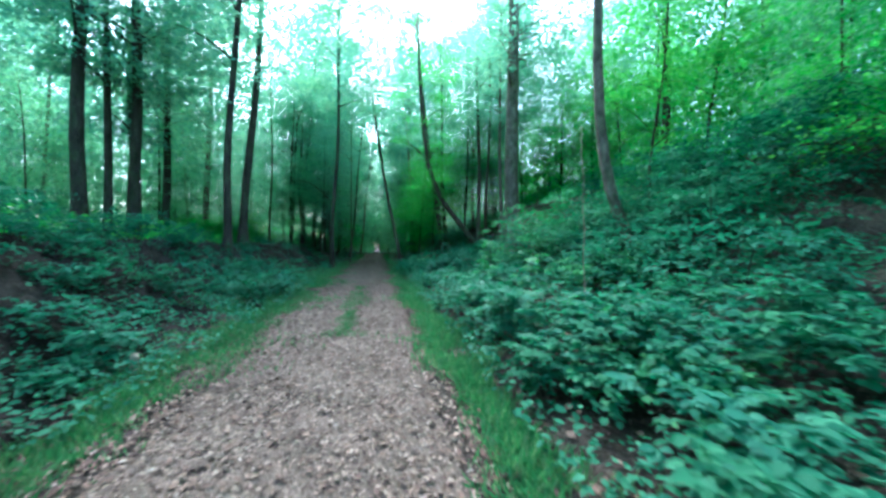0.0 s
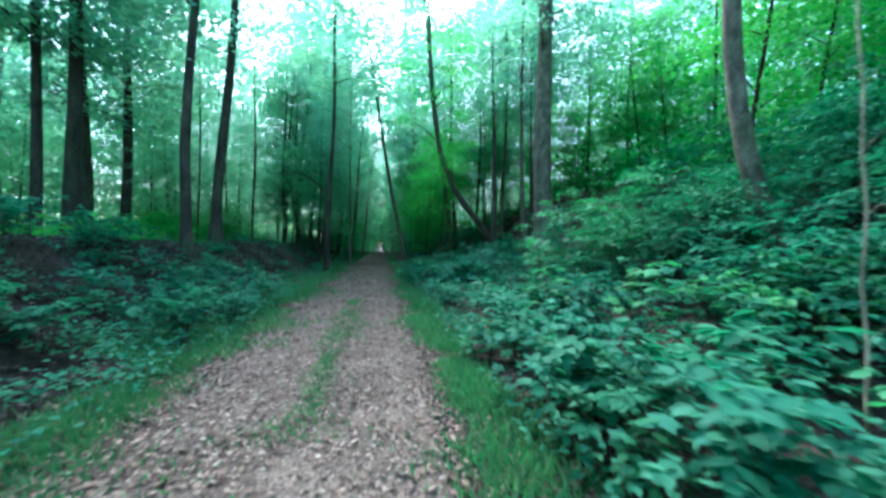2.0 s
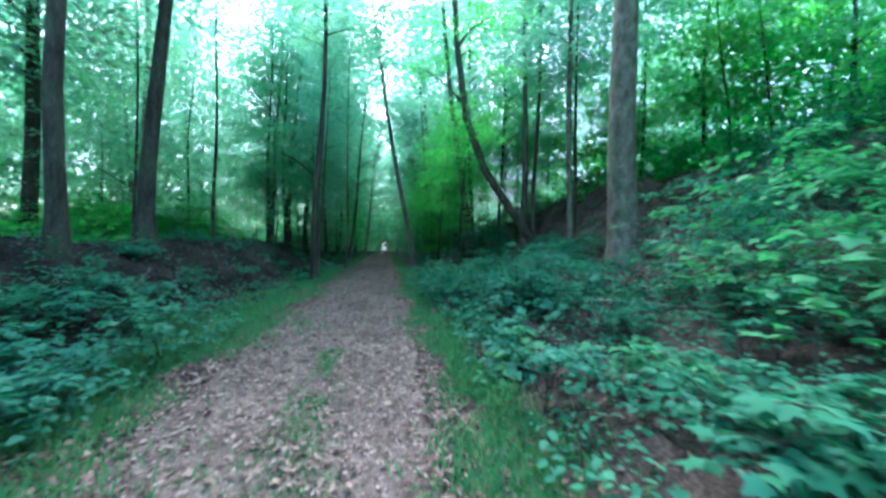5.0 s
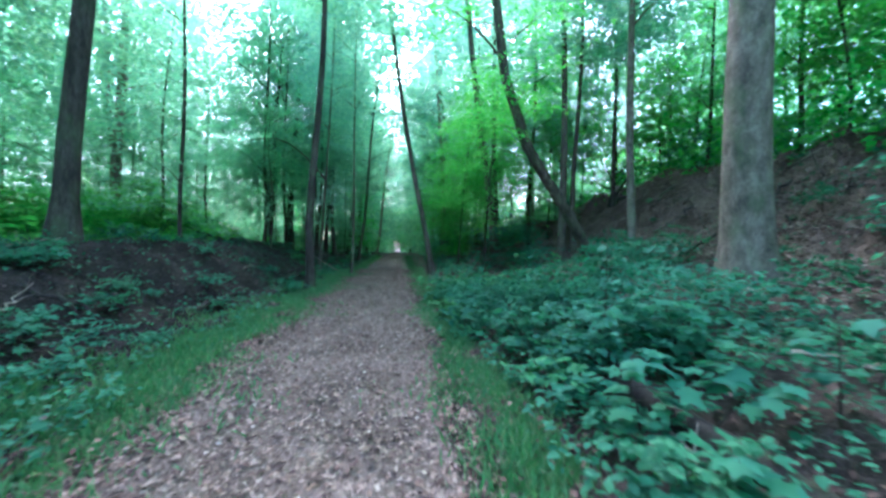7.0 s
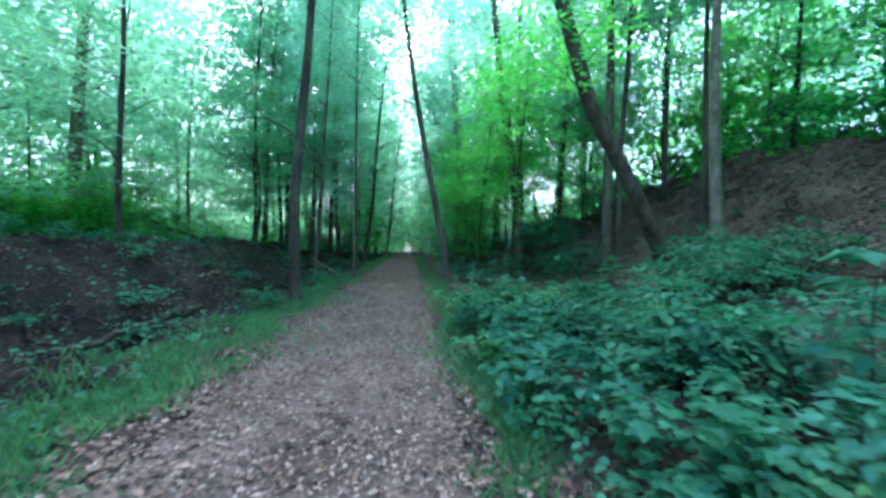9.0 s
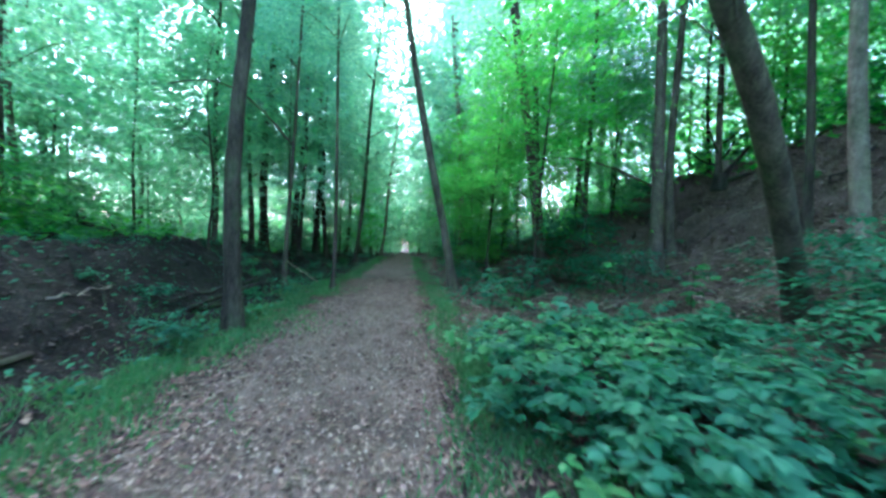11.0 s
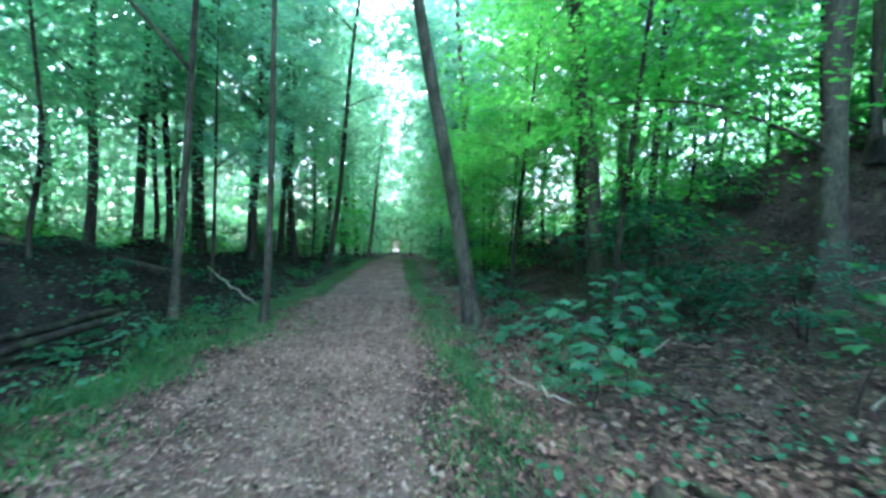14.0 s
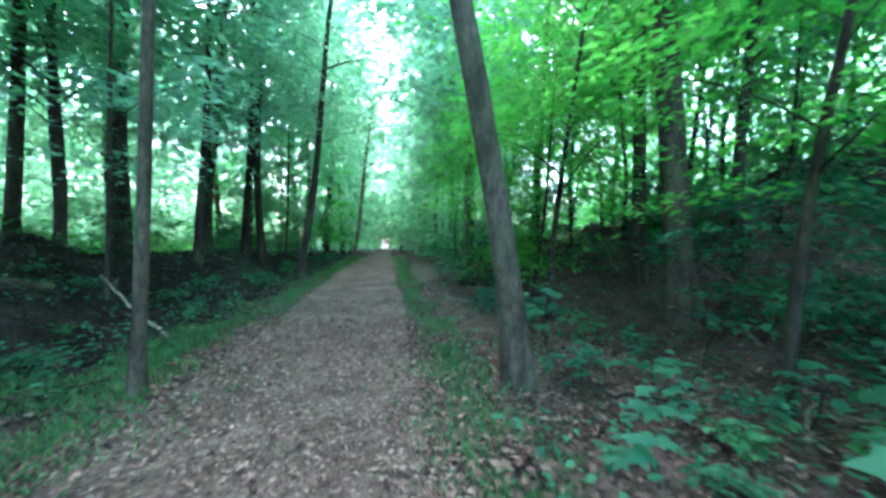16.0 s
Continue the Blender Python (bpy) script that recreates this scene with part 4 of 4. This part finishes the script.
def make_maple(rng, x, y, tall, tiers, size, leaf_mesh, lean=(0, 0), label="young maple with large lobed leaves in flat tiers"):
    plant = tagged(new("maple_sapling"), label, "sapling", "young maples")
    pts = np.array([(lean[0] * s + rng.normal(0, 0.015), lean[1] * s + rng.normal(0, 0.015), tall * s) for s in np.linspace(-0.08, 1, 7)])
    part("stem", mesh_of("stem", *tube(pts, np.linspace(0.012, 0.005, 7), 5), BARK_DARK, True), plant)
    for t in range(tiers):
        s = 0.35 + 0.65 * (t + 1) / tiers
        base = np.array([np.interp(s, np.linspace(-0.08, 1, 7), pts[:, k]) for k in range(3)])
        for q in range(rng.integers(3, 6)):
            az = rng.uniform(0, 6.28)
            reach = rng.uniform(0.14, 0.42) * (1.2 - 0.5 * s)
            tip = base + np.array([math.cos(az) * reach, math.sin(az) * reach, rng.uniform(-0.03, 0.07)])
            twig = part("twig", mesh_of("twig", *tube(arch(base, tip, 0.02, 3), (0.004, 0.003, 0.002), 4), BARK_DARK), plant)
            for k in range(2):
                leaf = part("leaf", leaf_mesh, twig)
                spin = az + (k - 0.5) * rng.uniform(0.3, 1.6)
                s_ = size * rng.uniform(0.65, 1.2)
                leaf.matrix_basis = Matrix.Translation(tip - np.array([math.cos(az), math.sin(az), 0]) * 0.07 * k) @ Euler((rng.normal(0, 0.25), rng.normal(0.18, 0.2), spin)).to_matrix().to_4x4() @ Matrix.Scale(s_, 4)
    plant.matrix_basis = stand(None, x, y)
    return plant


MAPLES = ((3.6, 14.3, 0.8, 4, 0.19, maple_leaf), (2.1, 17.0, 0.7, 4, 0.18, maple_leaf), (3.0, 19.3, 0.8, 4, 0.17, maple_leaf), (3.3, 17.1, 1.6, 6, 0.18, maple_leaf), (2.9, 14.7, 0.8, 5, 0.2, maple_leaf), (3.4, 15.6, 0.9, 5, 0.19, maple_leaf), (1.75, 13.1, 0.45, 3, 0.15, maple_light), (2.15, 14.6, 0.75, 4, 0.2, maple_leaf), (1.9, 13.9, 0.5, 3, 0.17, maple_leaf), (2.5, 16.0, 0.9, 5, 0.18, maple_leaf), (1.75, 5.3, 0.85, 4, 0.17, maple_leaf),
          (2.2, 4.4, 0.9, 5, 0.16, maple_leaf), (2.4, 27.6, 1.0, 5, 0.19, maple_leaf), (2.9, 27.2, 1.1, 5, 0.17, maple_leaf), (3.4, 27.9, 1.3, 6, 0.17, maple_leaf),
          (2.2, 26.6, 0.6, 4, 0.17, maple_leaf), (3.9, 28.4, 1.2, 5, 0.19, maple_leaf), (2.2, 28.9, 0.4, 3, 0.15, maple_leaf), (4.6, 26.2, 1.1, 5, 0.18, maple_light),
          (2.6, 31.6, 1.0, 5, 0.18, maple_leaf), (5.6, 24.6, 1.2, 5, 0.19, maple_light), (1.7, 23.3, 0.7, 4, 0.16, maple_light), (2.3, 22.7, 0.9, 5, 0.17, maple_leaf),
          (3.2, 7.6, 1.2, 6, 0.17, maple_light), (2.6, 8.9, 1.1, 5, 0.16, maple_light), (2.1, 10.2, 0.9, 5, 0.15, maple_leaf), (3.4, 10.8, 1.4, 6, 0.17, maple_light),
          (-3.6, 3.6, 0.8, 4, 0.16, maple_leaf), (-3.9, 12.4, 0.7, 4, 0.15, maple_leaf), (-4.4, 16.4, 0.6, 4, 0.14, maple_leaf), (-3.3, 28.8, 0.5, 3, 0.13, maple_leaf), (2.7, 29.7, 0.55, 4, 0.15, maple_leaf), (3.3, 30.3, 0.5, 3, 0.15, maple_leaf), (4.1, 29.3, 0.7, 4, 0.16, maple_leaf))
for q, (x, y, tall, tiers, size, leaf_mesh) in enumerate(MAPLES):
    make_maple(np.random.default_rng(300 + q), x, y, tall, tiers, size, leaf_mesh, (rng.normal(0, 0.15), rng.normal(0, 0.15)))

# low herbs between the shrubs
rng = np.random.default_rng(61)
xs, ys = [], []
for n, x0, x1, y0, y1 in ((1800, 6.5, 12.0, 12, 22), (12000, -7.0, -2.5, -1, 16), (7500, -8.0, -2.8, 14, 45), (14000, 1.2, 8.0, -1, 15), (4500, 1.3, 6.5, 15, 24), (1100, 1.2, 6.0, 24, 31), (3500, 1.2, 6.0, 31, 56), (1200, -5.0, -2.6, 40, 56)):
    x, y = scatter(rng, n, x0, x1, y0, y1)
    clump = np.sin(x * 2.3 + 1.7 * y) + np.sin(3.1 * y - 1.9 * x + 2)
    keep = clump > -0.7
    xs.append(x[keep])
    ys.append(y[keep])
x, y = np.concatenate(xs), np.concatenate(ys)
n = len(x)
at = np.stack([x, y, height(x, y) + rng.uniform(0.03, 0.34, n)], -1)
a = rng.uniform(0, 6.28, n)
length = rng.uniform(0.05, 0.12, n)
v, f = leaves(OVATE, at, np.stack([np.cos(a), np.sin(a), rng.normal(0, 0.25, n)], -1), np.stack([rng.normal(0, 0.3, n), rng.normal(0, 0.3, n), np.ones(n)], -1), length, length * 0.65)
tagged(new("ground_cover", mesh_of("ground_cover", v, f, HERB, True)), "low green herbs covering the woodland floor", "ground cover", kind="stuff")

n = 42000
x, y = rng.uniform(-30, -7.4, n), rng.uniform(8, 60, n)
keep = (np.sin(x * 1.1 + 0.6 * y) + np.sin(0.9 * y - 0.7 * x + 2) > -1.2) & (y > 9.5 + 1.5 * np.sin(0.8 * x)) & (x < -7.8 + 0.4 * np.sin(1.3 * y))
x, y = x[keep], y[keep]
n = len(x)
a = rng.uniform(0, 6.28, n)
length = rng.uniform(0.14, 0.34, n)
at = np.stack([x, y, height(x, y) + rng.uniform(0, 1, n) ** 2 * 0.7 + 0.04], -1)
v, f = leaves(RHOMB, at, np.stack([np.cos(a), np.sin(a), rng.normal(0.1, 0.3, n)], -1), np.stack([rng.normal(0, 0.35, n), rng.normal(0, 0.35, n), np.ones(n)], -1), length, length * 0.6)
tagged(new("fern_cover", mesh_of("fern_cover", v, f, BRIGHT)), "fresh green ferns and herbs covering the ground behind the bank", "ground cover", kind="stuff")

# grass on both verges and along the middle of the track
xs, ys, hs = [], [], []
for n, c, w, y0, y1, h in ((22000, -2.7, 0.5, -2, 9, 0.1), (30000, -3.05, 0.68, 9, 20, 0.12), (24000, -2.95, 0.6, 20, 34, 0.11), (7000, -2.5, 0.4, 34, 60, 0.12), (26000, 1.12, 0.3, -2, 15, 0.13), (14000, 1.12, 0.34, 15, 24, 0.11), (8000, 1.15, 0.36, 24, 34, 0.1), (6000, 0.95, 0.3, 34, 60, 0.11), (22000, -0.68, 0.2, 6.6, 14.2, 0.07), (1600, -0.6, 0.4, -2, 7, 0.035)):
    y = rng.uniform(y0, y1, n)
    x = c + rng.normal(0, w, n) * (0.75 + 0.35 * np.sin(y * 1.3) + 0.15 * np.sin(y * 4.1))
    keep = np.sin(x * 5 + y * 2.1) + np.sin(y * 3.7 - x * 2) > rng.uniform(-2, -0.5, n)
    xs.append(x[keep])
    ys.append(y[keep])
    hs.append(np.full(keep.sum(), h))
x, y, h = np.concatenate(xs), np.concatenate(ys), np.concatenate(hs)
n = len(x)
at = np.stack([x, y, height(x, y) - 0.02], -1)
v, f = leaves(BLADE, at, np.stack([rng.normal(0, 0.7, n), rng.normal(0, 0.7, n), np.ones(n)], -1), rng.normal(0, 1, (n, 3)), h * rng.uniform(0.6, 1.6, n), np.full(n, 0.011))
tagged(new("grass", mesh_of("grass", v, f, GRASS)), "short woodland grass along the track's verges", "grass", kind="stuff")


# fallen leaves
def litter(name, label, spots, size, mat, rng, lift=0.012):
    x, y = spots
    n = len(x)
    across = (x + 0.72) / 1.33
    crowned = np.clip(0.02 * (1 - across ** 2) - 0.022 * (np.exp(-((across - 0.45) / 0.18) ** 2) + np.exp(-((across + 0.45) / 0.18) ** 2)) + 0.008, 0, 1)
    at = np.stack([x, y, height(x, y) + crowned + rng.uniform(0, 2 * lift, n)], -1)
    a = rng.uniform(0, 6.28, n)
    length = rng.uniform(*size, n)
    v, f = leaves(RHOMB, at, np.stack([np.cos(a), np.sin(a), rng.normal(0, 0.18, n)], -1), np.stack([rng.normal(0, 0.33, n), rng.normal(0, 0.33, n), np.ones(n)], -1), length, length * rng.uniform(0.35, 0.75, n))
    tagged(new(name, mesh_of(name, v, f, mat)), label, "leaf litter", kind="stuff")


rng = np.random.default_rng(71)
y = rng.uniform(-3, 34, 80000)
far = rng.uniform(34, 58, 8000)
x, y = -0.72 + rng.uniform(-1.55, 1.55, 88000) + rng.normal(0, 0.12, 88000), np.concatenate([y, far])
keep = rng.uniform(0, 1, 88000) < 0.8 + 0.2 * np.abs(np.sin((x + 0.72) * 2.2))
litter("path_litter", "grey-brown leaf crumbs and chips on the track", (x[keep], y[keep]), (0.022, 0.07), LITTER, rng, 0.012)
pieces = [scatter(rng, 17000, 1.2, 6.5, 23.5, 33), scatter(rng, 9000, 5.0, 13.0, 5, 15), scatter(rng, 7000, 1.2, 8, -1, 23.5), scatter(rng, 3000, 1.2, 6, 33, 50),
          (rng.normal(0.95, 0.3, 6500), rng.uniform(-1, 34, 6500)), (rng.normal(-2.5, 0.5, 10000), rng.uniform(-1, 34, 10000))]
litter("dry_litter", "dry grey-brown beech leaves, paled as by sky light, strewn over the slope", scatter(rng, 46000, 6.3, 14.0, 15, 35), (0.06, 0.13), LITTER_PALE, rng, 0.03)
litter("path_leaves", "larger brown leaves strewn over the track", (-0.72 + rng.normal(0, 0.85, 5200), rng.uniform(-2, 36, 5200)), (0.055, 0.1), LITTER_DARK, rng, 0.018)
litter("bank_litter", "dark rotting leaves on the bank and in the ditch", scatter(rng, 26000, -8.0, -3.0, -1, 40), (0.05, 0.11), LITTER_BLACK, rng, 0.015)
litter("slope_litter", "dark brown fallen leaves on the slopes and verges", (np.concatenate([p[0] for p in pieces]), np.concatenate([p[1] for p in pieces])), (0.05, 0.115), LITTER_DARK, rng, 0.015)


# ---- fallen wood ----
def log(name, label, a, b, r0, r1, mat, seed, bend=0.05, lift=None, knots=2, category="log"):
    """A log or stick from a to b with stubs of broken branches."""
    g = np.random.default_rng(seed)
    n = 9
    s = np.linspace(0, 1, n)[:, None]
    a, b = np.array(a, float), np.array(b, float)
    p = a * (1 - s) + b * s + g.normal(0, bend, (n, 3)) * np.sin(np.pi * s)
    thing = tagged(new(name), label, category)
    thing.location = Vector(a)
    stem = part("stem", mesh_of("stem", *tube(p - a, np.linspace(r0, r1, n), 10, g, 0.05), mat, True), thing)
    for q in range(knots):
        k = g.integers(2, n - 1)
        d = g.normal(0, 1, 3)
        d[2] = abs(d[2])
        d = d / np.linalg.norm(d) * (r0 * 4 + 0.15)
        part("branch_stub", mesh_of("branch_stub", *tube(arch(p[k] - a, p[k] - a + d, 0.03, 4), np.linspace(r0 * 0.35, r0 * 0.12, 4), 6), mat, True), stem)
    return thing


def gz(x, y, up=0.0):
    return (x, y, float(height(x, y)) + up)


log("fallen_log", "dark rotting log lying among the shrubs", gz(2.55, 15.6, 0.1), gz(2.75, 12.7, 0.1), 0.13, 0.11, DEADWOOD, 2, knots=0)
log("fallen_branch", "pale bare branch lying on the leafy slope", gz(4.5, 15.5, 0.06), gz(5.4, 14.0, 0.08), 0.035, 0.02, PALEWOOD, 35, 0.03, knots=2, category="branch")
log("fallen_branch", "pale bare branch lying among the shrubs", gz(1.9, 13.3, 0.05), gz(2.4, 14.6, 0.12), 0.03, 0.015, PALEWOOD, 3, category="branch")
for q, (dx, dz) in enumerate(((0.0, 0.06), (-0.22, 0.08), (-0.12, 0.2), (-0.45, 0.1))):
    log("fallen_log", "thin dark log of a heap beside the verge", gz(-4.0 + dx, 29.3 + 0.2 * q, dz), gz(-4.1 + dx, 26.2 - 0.15 * q, dz), 0.06, 0.045, DEADWOOD, 10 + q, 0.03, knots=1)
log("fallen_branch", "bleached bare branch leaning on the bank", gz(-3.35, 33.1, 0.05), gz(-5.1, 34.2, 0.35), 0.03, 0.02, PALEWOOD, 20, 0.03, category="branch")
log("fallen_log", "long thin dark trunk lying over the bank", gz(-5.4, 27.9, 0.16), (-12.6, 31.4, 2.75), 0.075, 0.045, DEADWOOD, 21, 0.12, knots=5)
log("fallen_log", "mossy log lying on the top of the bank", gz(-5.4, 33.6, 0.14), gz(-7.4, 30.6, 0.16), 0.12, 0.1, BARK_BROWN, 22)
log("fallen_log", "rotting mossy log half buried in leaves", gz(2.0, 25.5, 0.06), gz(2.85, 23.7, 0.08), 0.1, 0.085, DEADWOOD, 23)
log("fallen_log", "rotting log half buried in leaves", gz(2.35, 25.6, 0.02), gz(3.2, 24.1, 0.03), 0.05, 0.045, DEADWOOD, 25)
log("fallen_log", "dark log lying along the ditch", gz(-4.35, 19.7, 0.03), gz(-4.25, 22.9, 0.03), 0.055, 0.045, DEADWOOD, 32, 0.04, knots=3)
log("fallen_branch", "dark stick on the brown leaves", gz(3.3, 26.0, 0.03), gz(4.4, 26.0, 0.04), 0.025, 0.012, DEADWOOD, 24, category="branch")
log("fallen_branch", "bare pale stick lying in the shrubs", gz(3.0, 3.6, 0.35), gz(4.8, 3.8, 0.35), 0.018, 0.01, PALEWOOD, 26, category="branch")
log("fallen_branch", "grey stick on the brown leaves", gz(2.4, 30.6, 0.03), gz(3.4, 29.6, 0.04), 0.025, 0.012, DEADWOOD, 27, category="branch")
log("dead_sapling", "thin pale bare stem with few twigs", gz(3.35, 5.4, -0.1), gz(3.3, 5.5, 3.4), 0.011, 0.006, PALEWOOD, 28, 0.012, knots=5, category="sapling")
log("stump", "short pale broken stump at the grass verge", gz(-3.15, 5.3, -0.1), gz(-3.1, 5.25, 0.28), 0.06, 0.045, PALEWOOD, 29, 0.0, knots=0, category="stump")
log("stump", "pale cut stump on the bare slope", gz(12.4, 31.2, -0.1), gz(12.45, 31.2, 0.45), 0.16, 0.15, PALEWOOD, 30, 0.0, knots=1, category="stump")
log("stump", "dark mossy stump at the foot of a thin tree", gz(11.9, 30.8, -0.1), gz(11.95, 30.75, 0.5), 0.3, 0.22, DEADWOOD, 31, 0.0, knots=2, category="stump")
log("fallen_branch", "dark dead branch lying in the grass verge", gz(-2.75, 9.4, 0.04), gz(-3.6, 10.9, 0.12), 0.03, 0.015, DEADWOOD, 33, 0.03, knots=3, category="branch")
log("fallen_branch", "dark dead branch lying in the grass verge", gz(-3.0, 9.2, 0.05), gz(-4.3, 10.2, 0.2), 0.025, 0.012, DEADWOOD, 34, 0.04, knots=3, category="branch")
g = np.random.default_rng(81)
for q in range(74):
    x, y = (g.uniform(6.8, 12.5), g.uniform(16, 32)) if q > 57 else (g.uniform(-6.8, -3.4), g.uniform(13, 42)) if q % 2 else (g.uniform(1.8, 6.5), g.uniform(23, 40))
    a, l = g.uniform(0, 3.14), g.uniform(0.5, 1.6)
    log("fallen_branch", "thin dead branch on the woodland floor", gz(x, y, 0.03), gz(x + math.cos(a) * l, y + math.sin(a) * l, g.uniform(0.03, 0.25)), 0.018, 0.007, (DEADWOOD, DEADWOOD, PALEWOOD)[q % 3], 400 + q, 0.04, knots=2, category="branch")

# roots that come out of the worn face of the bank
for q in range(34):
    x, y = g.uniform(-6.6, -4.9), g.uniform(10, 36)
    l, slip = g.uniform(0.6, 1.5), g.uniform(-0.9, 0.9)
    log("exposed_root", "dark bare root running down the bank", gz(x - 0.2, y, -0.04), gz(x + l, y + slip, 0.0), g.uniform(0.02, 0.04), 0.01, DEADWOOD, 500 + q, 0.07, knots=2, category="root")
for q in range(22):
    x, y = g.uniform(8.0, 11.8), g.uniform(17.5, 32)
    l, slip = g.uniform(0.6, 1.6), g.uniform(-1.0, 1.0)
    log("exposed_root", "dark bare root running down the leafy slope", gz(x + 0.2, y, -0.04), gz(x - l, y + slip, 0.0), g.uniform(0.025, 0.05), 0.012, DEADWOOD, 600 + q, 0.08, knots=1, category="root")
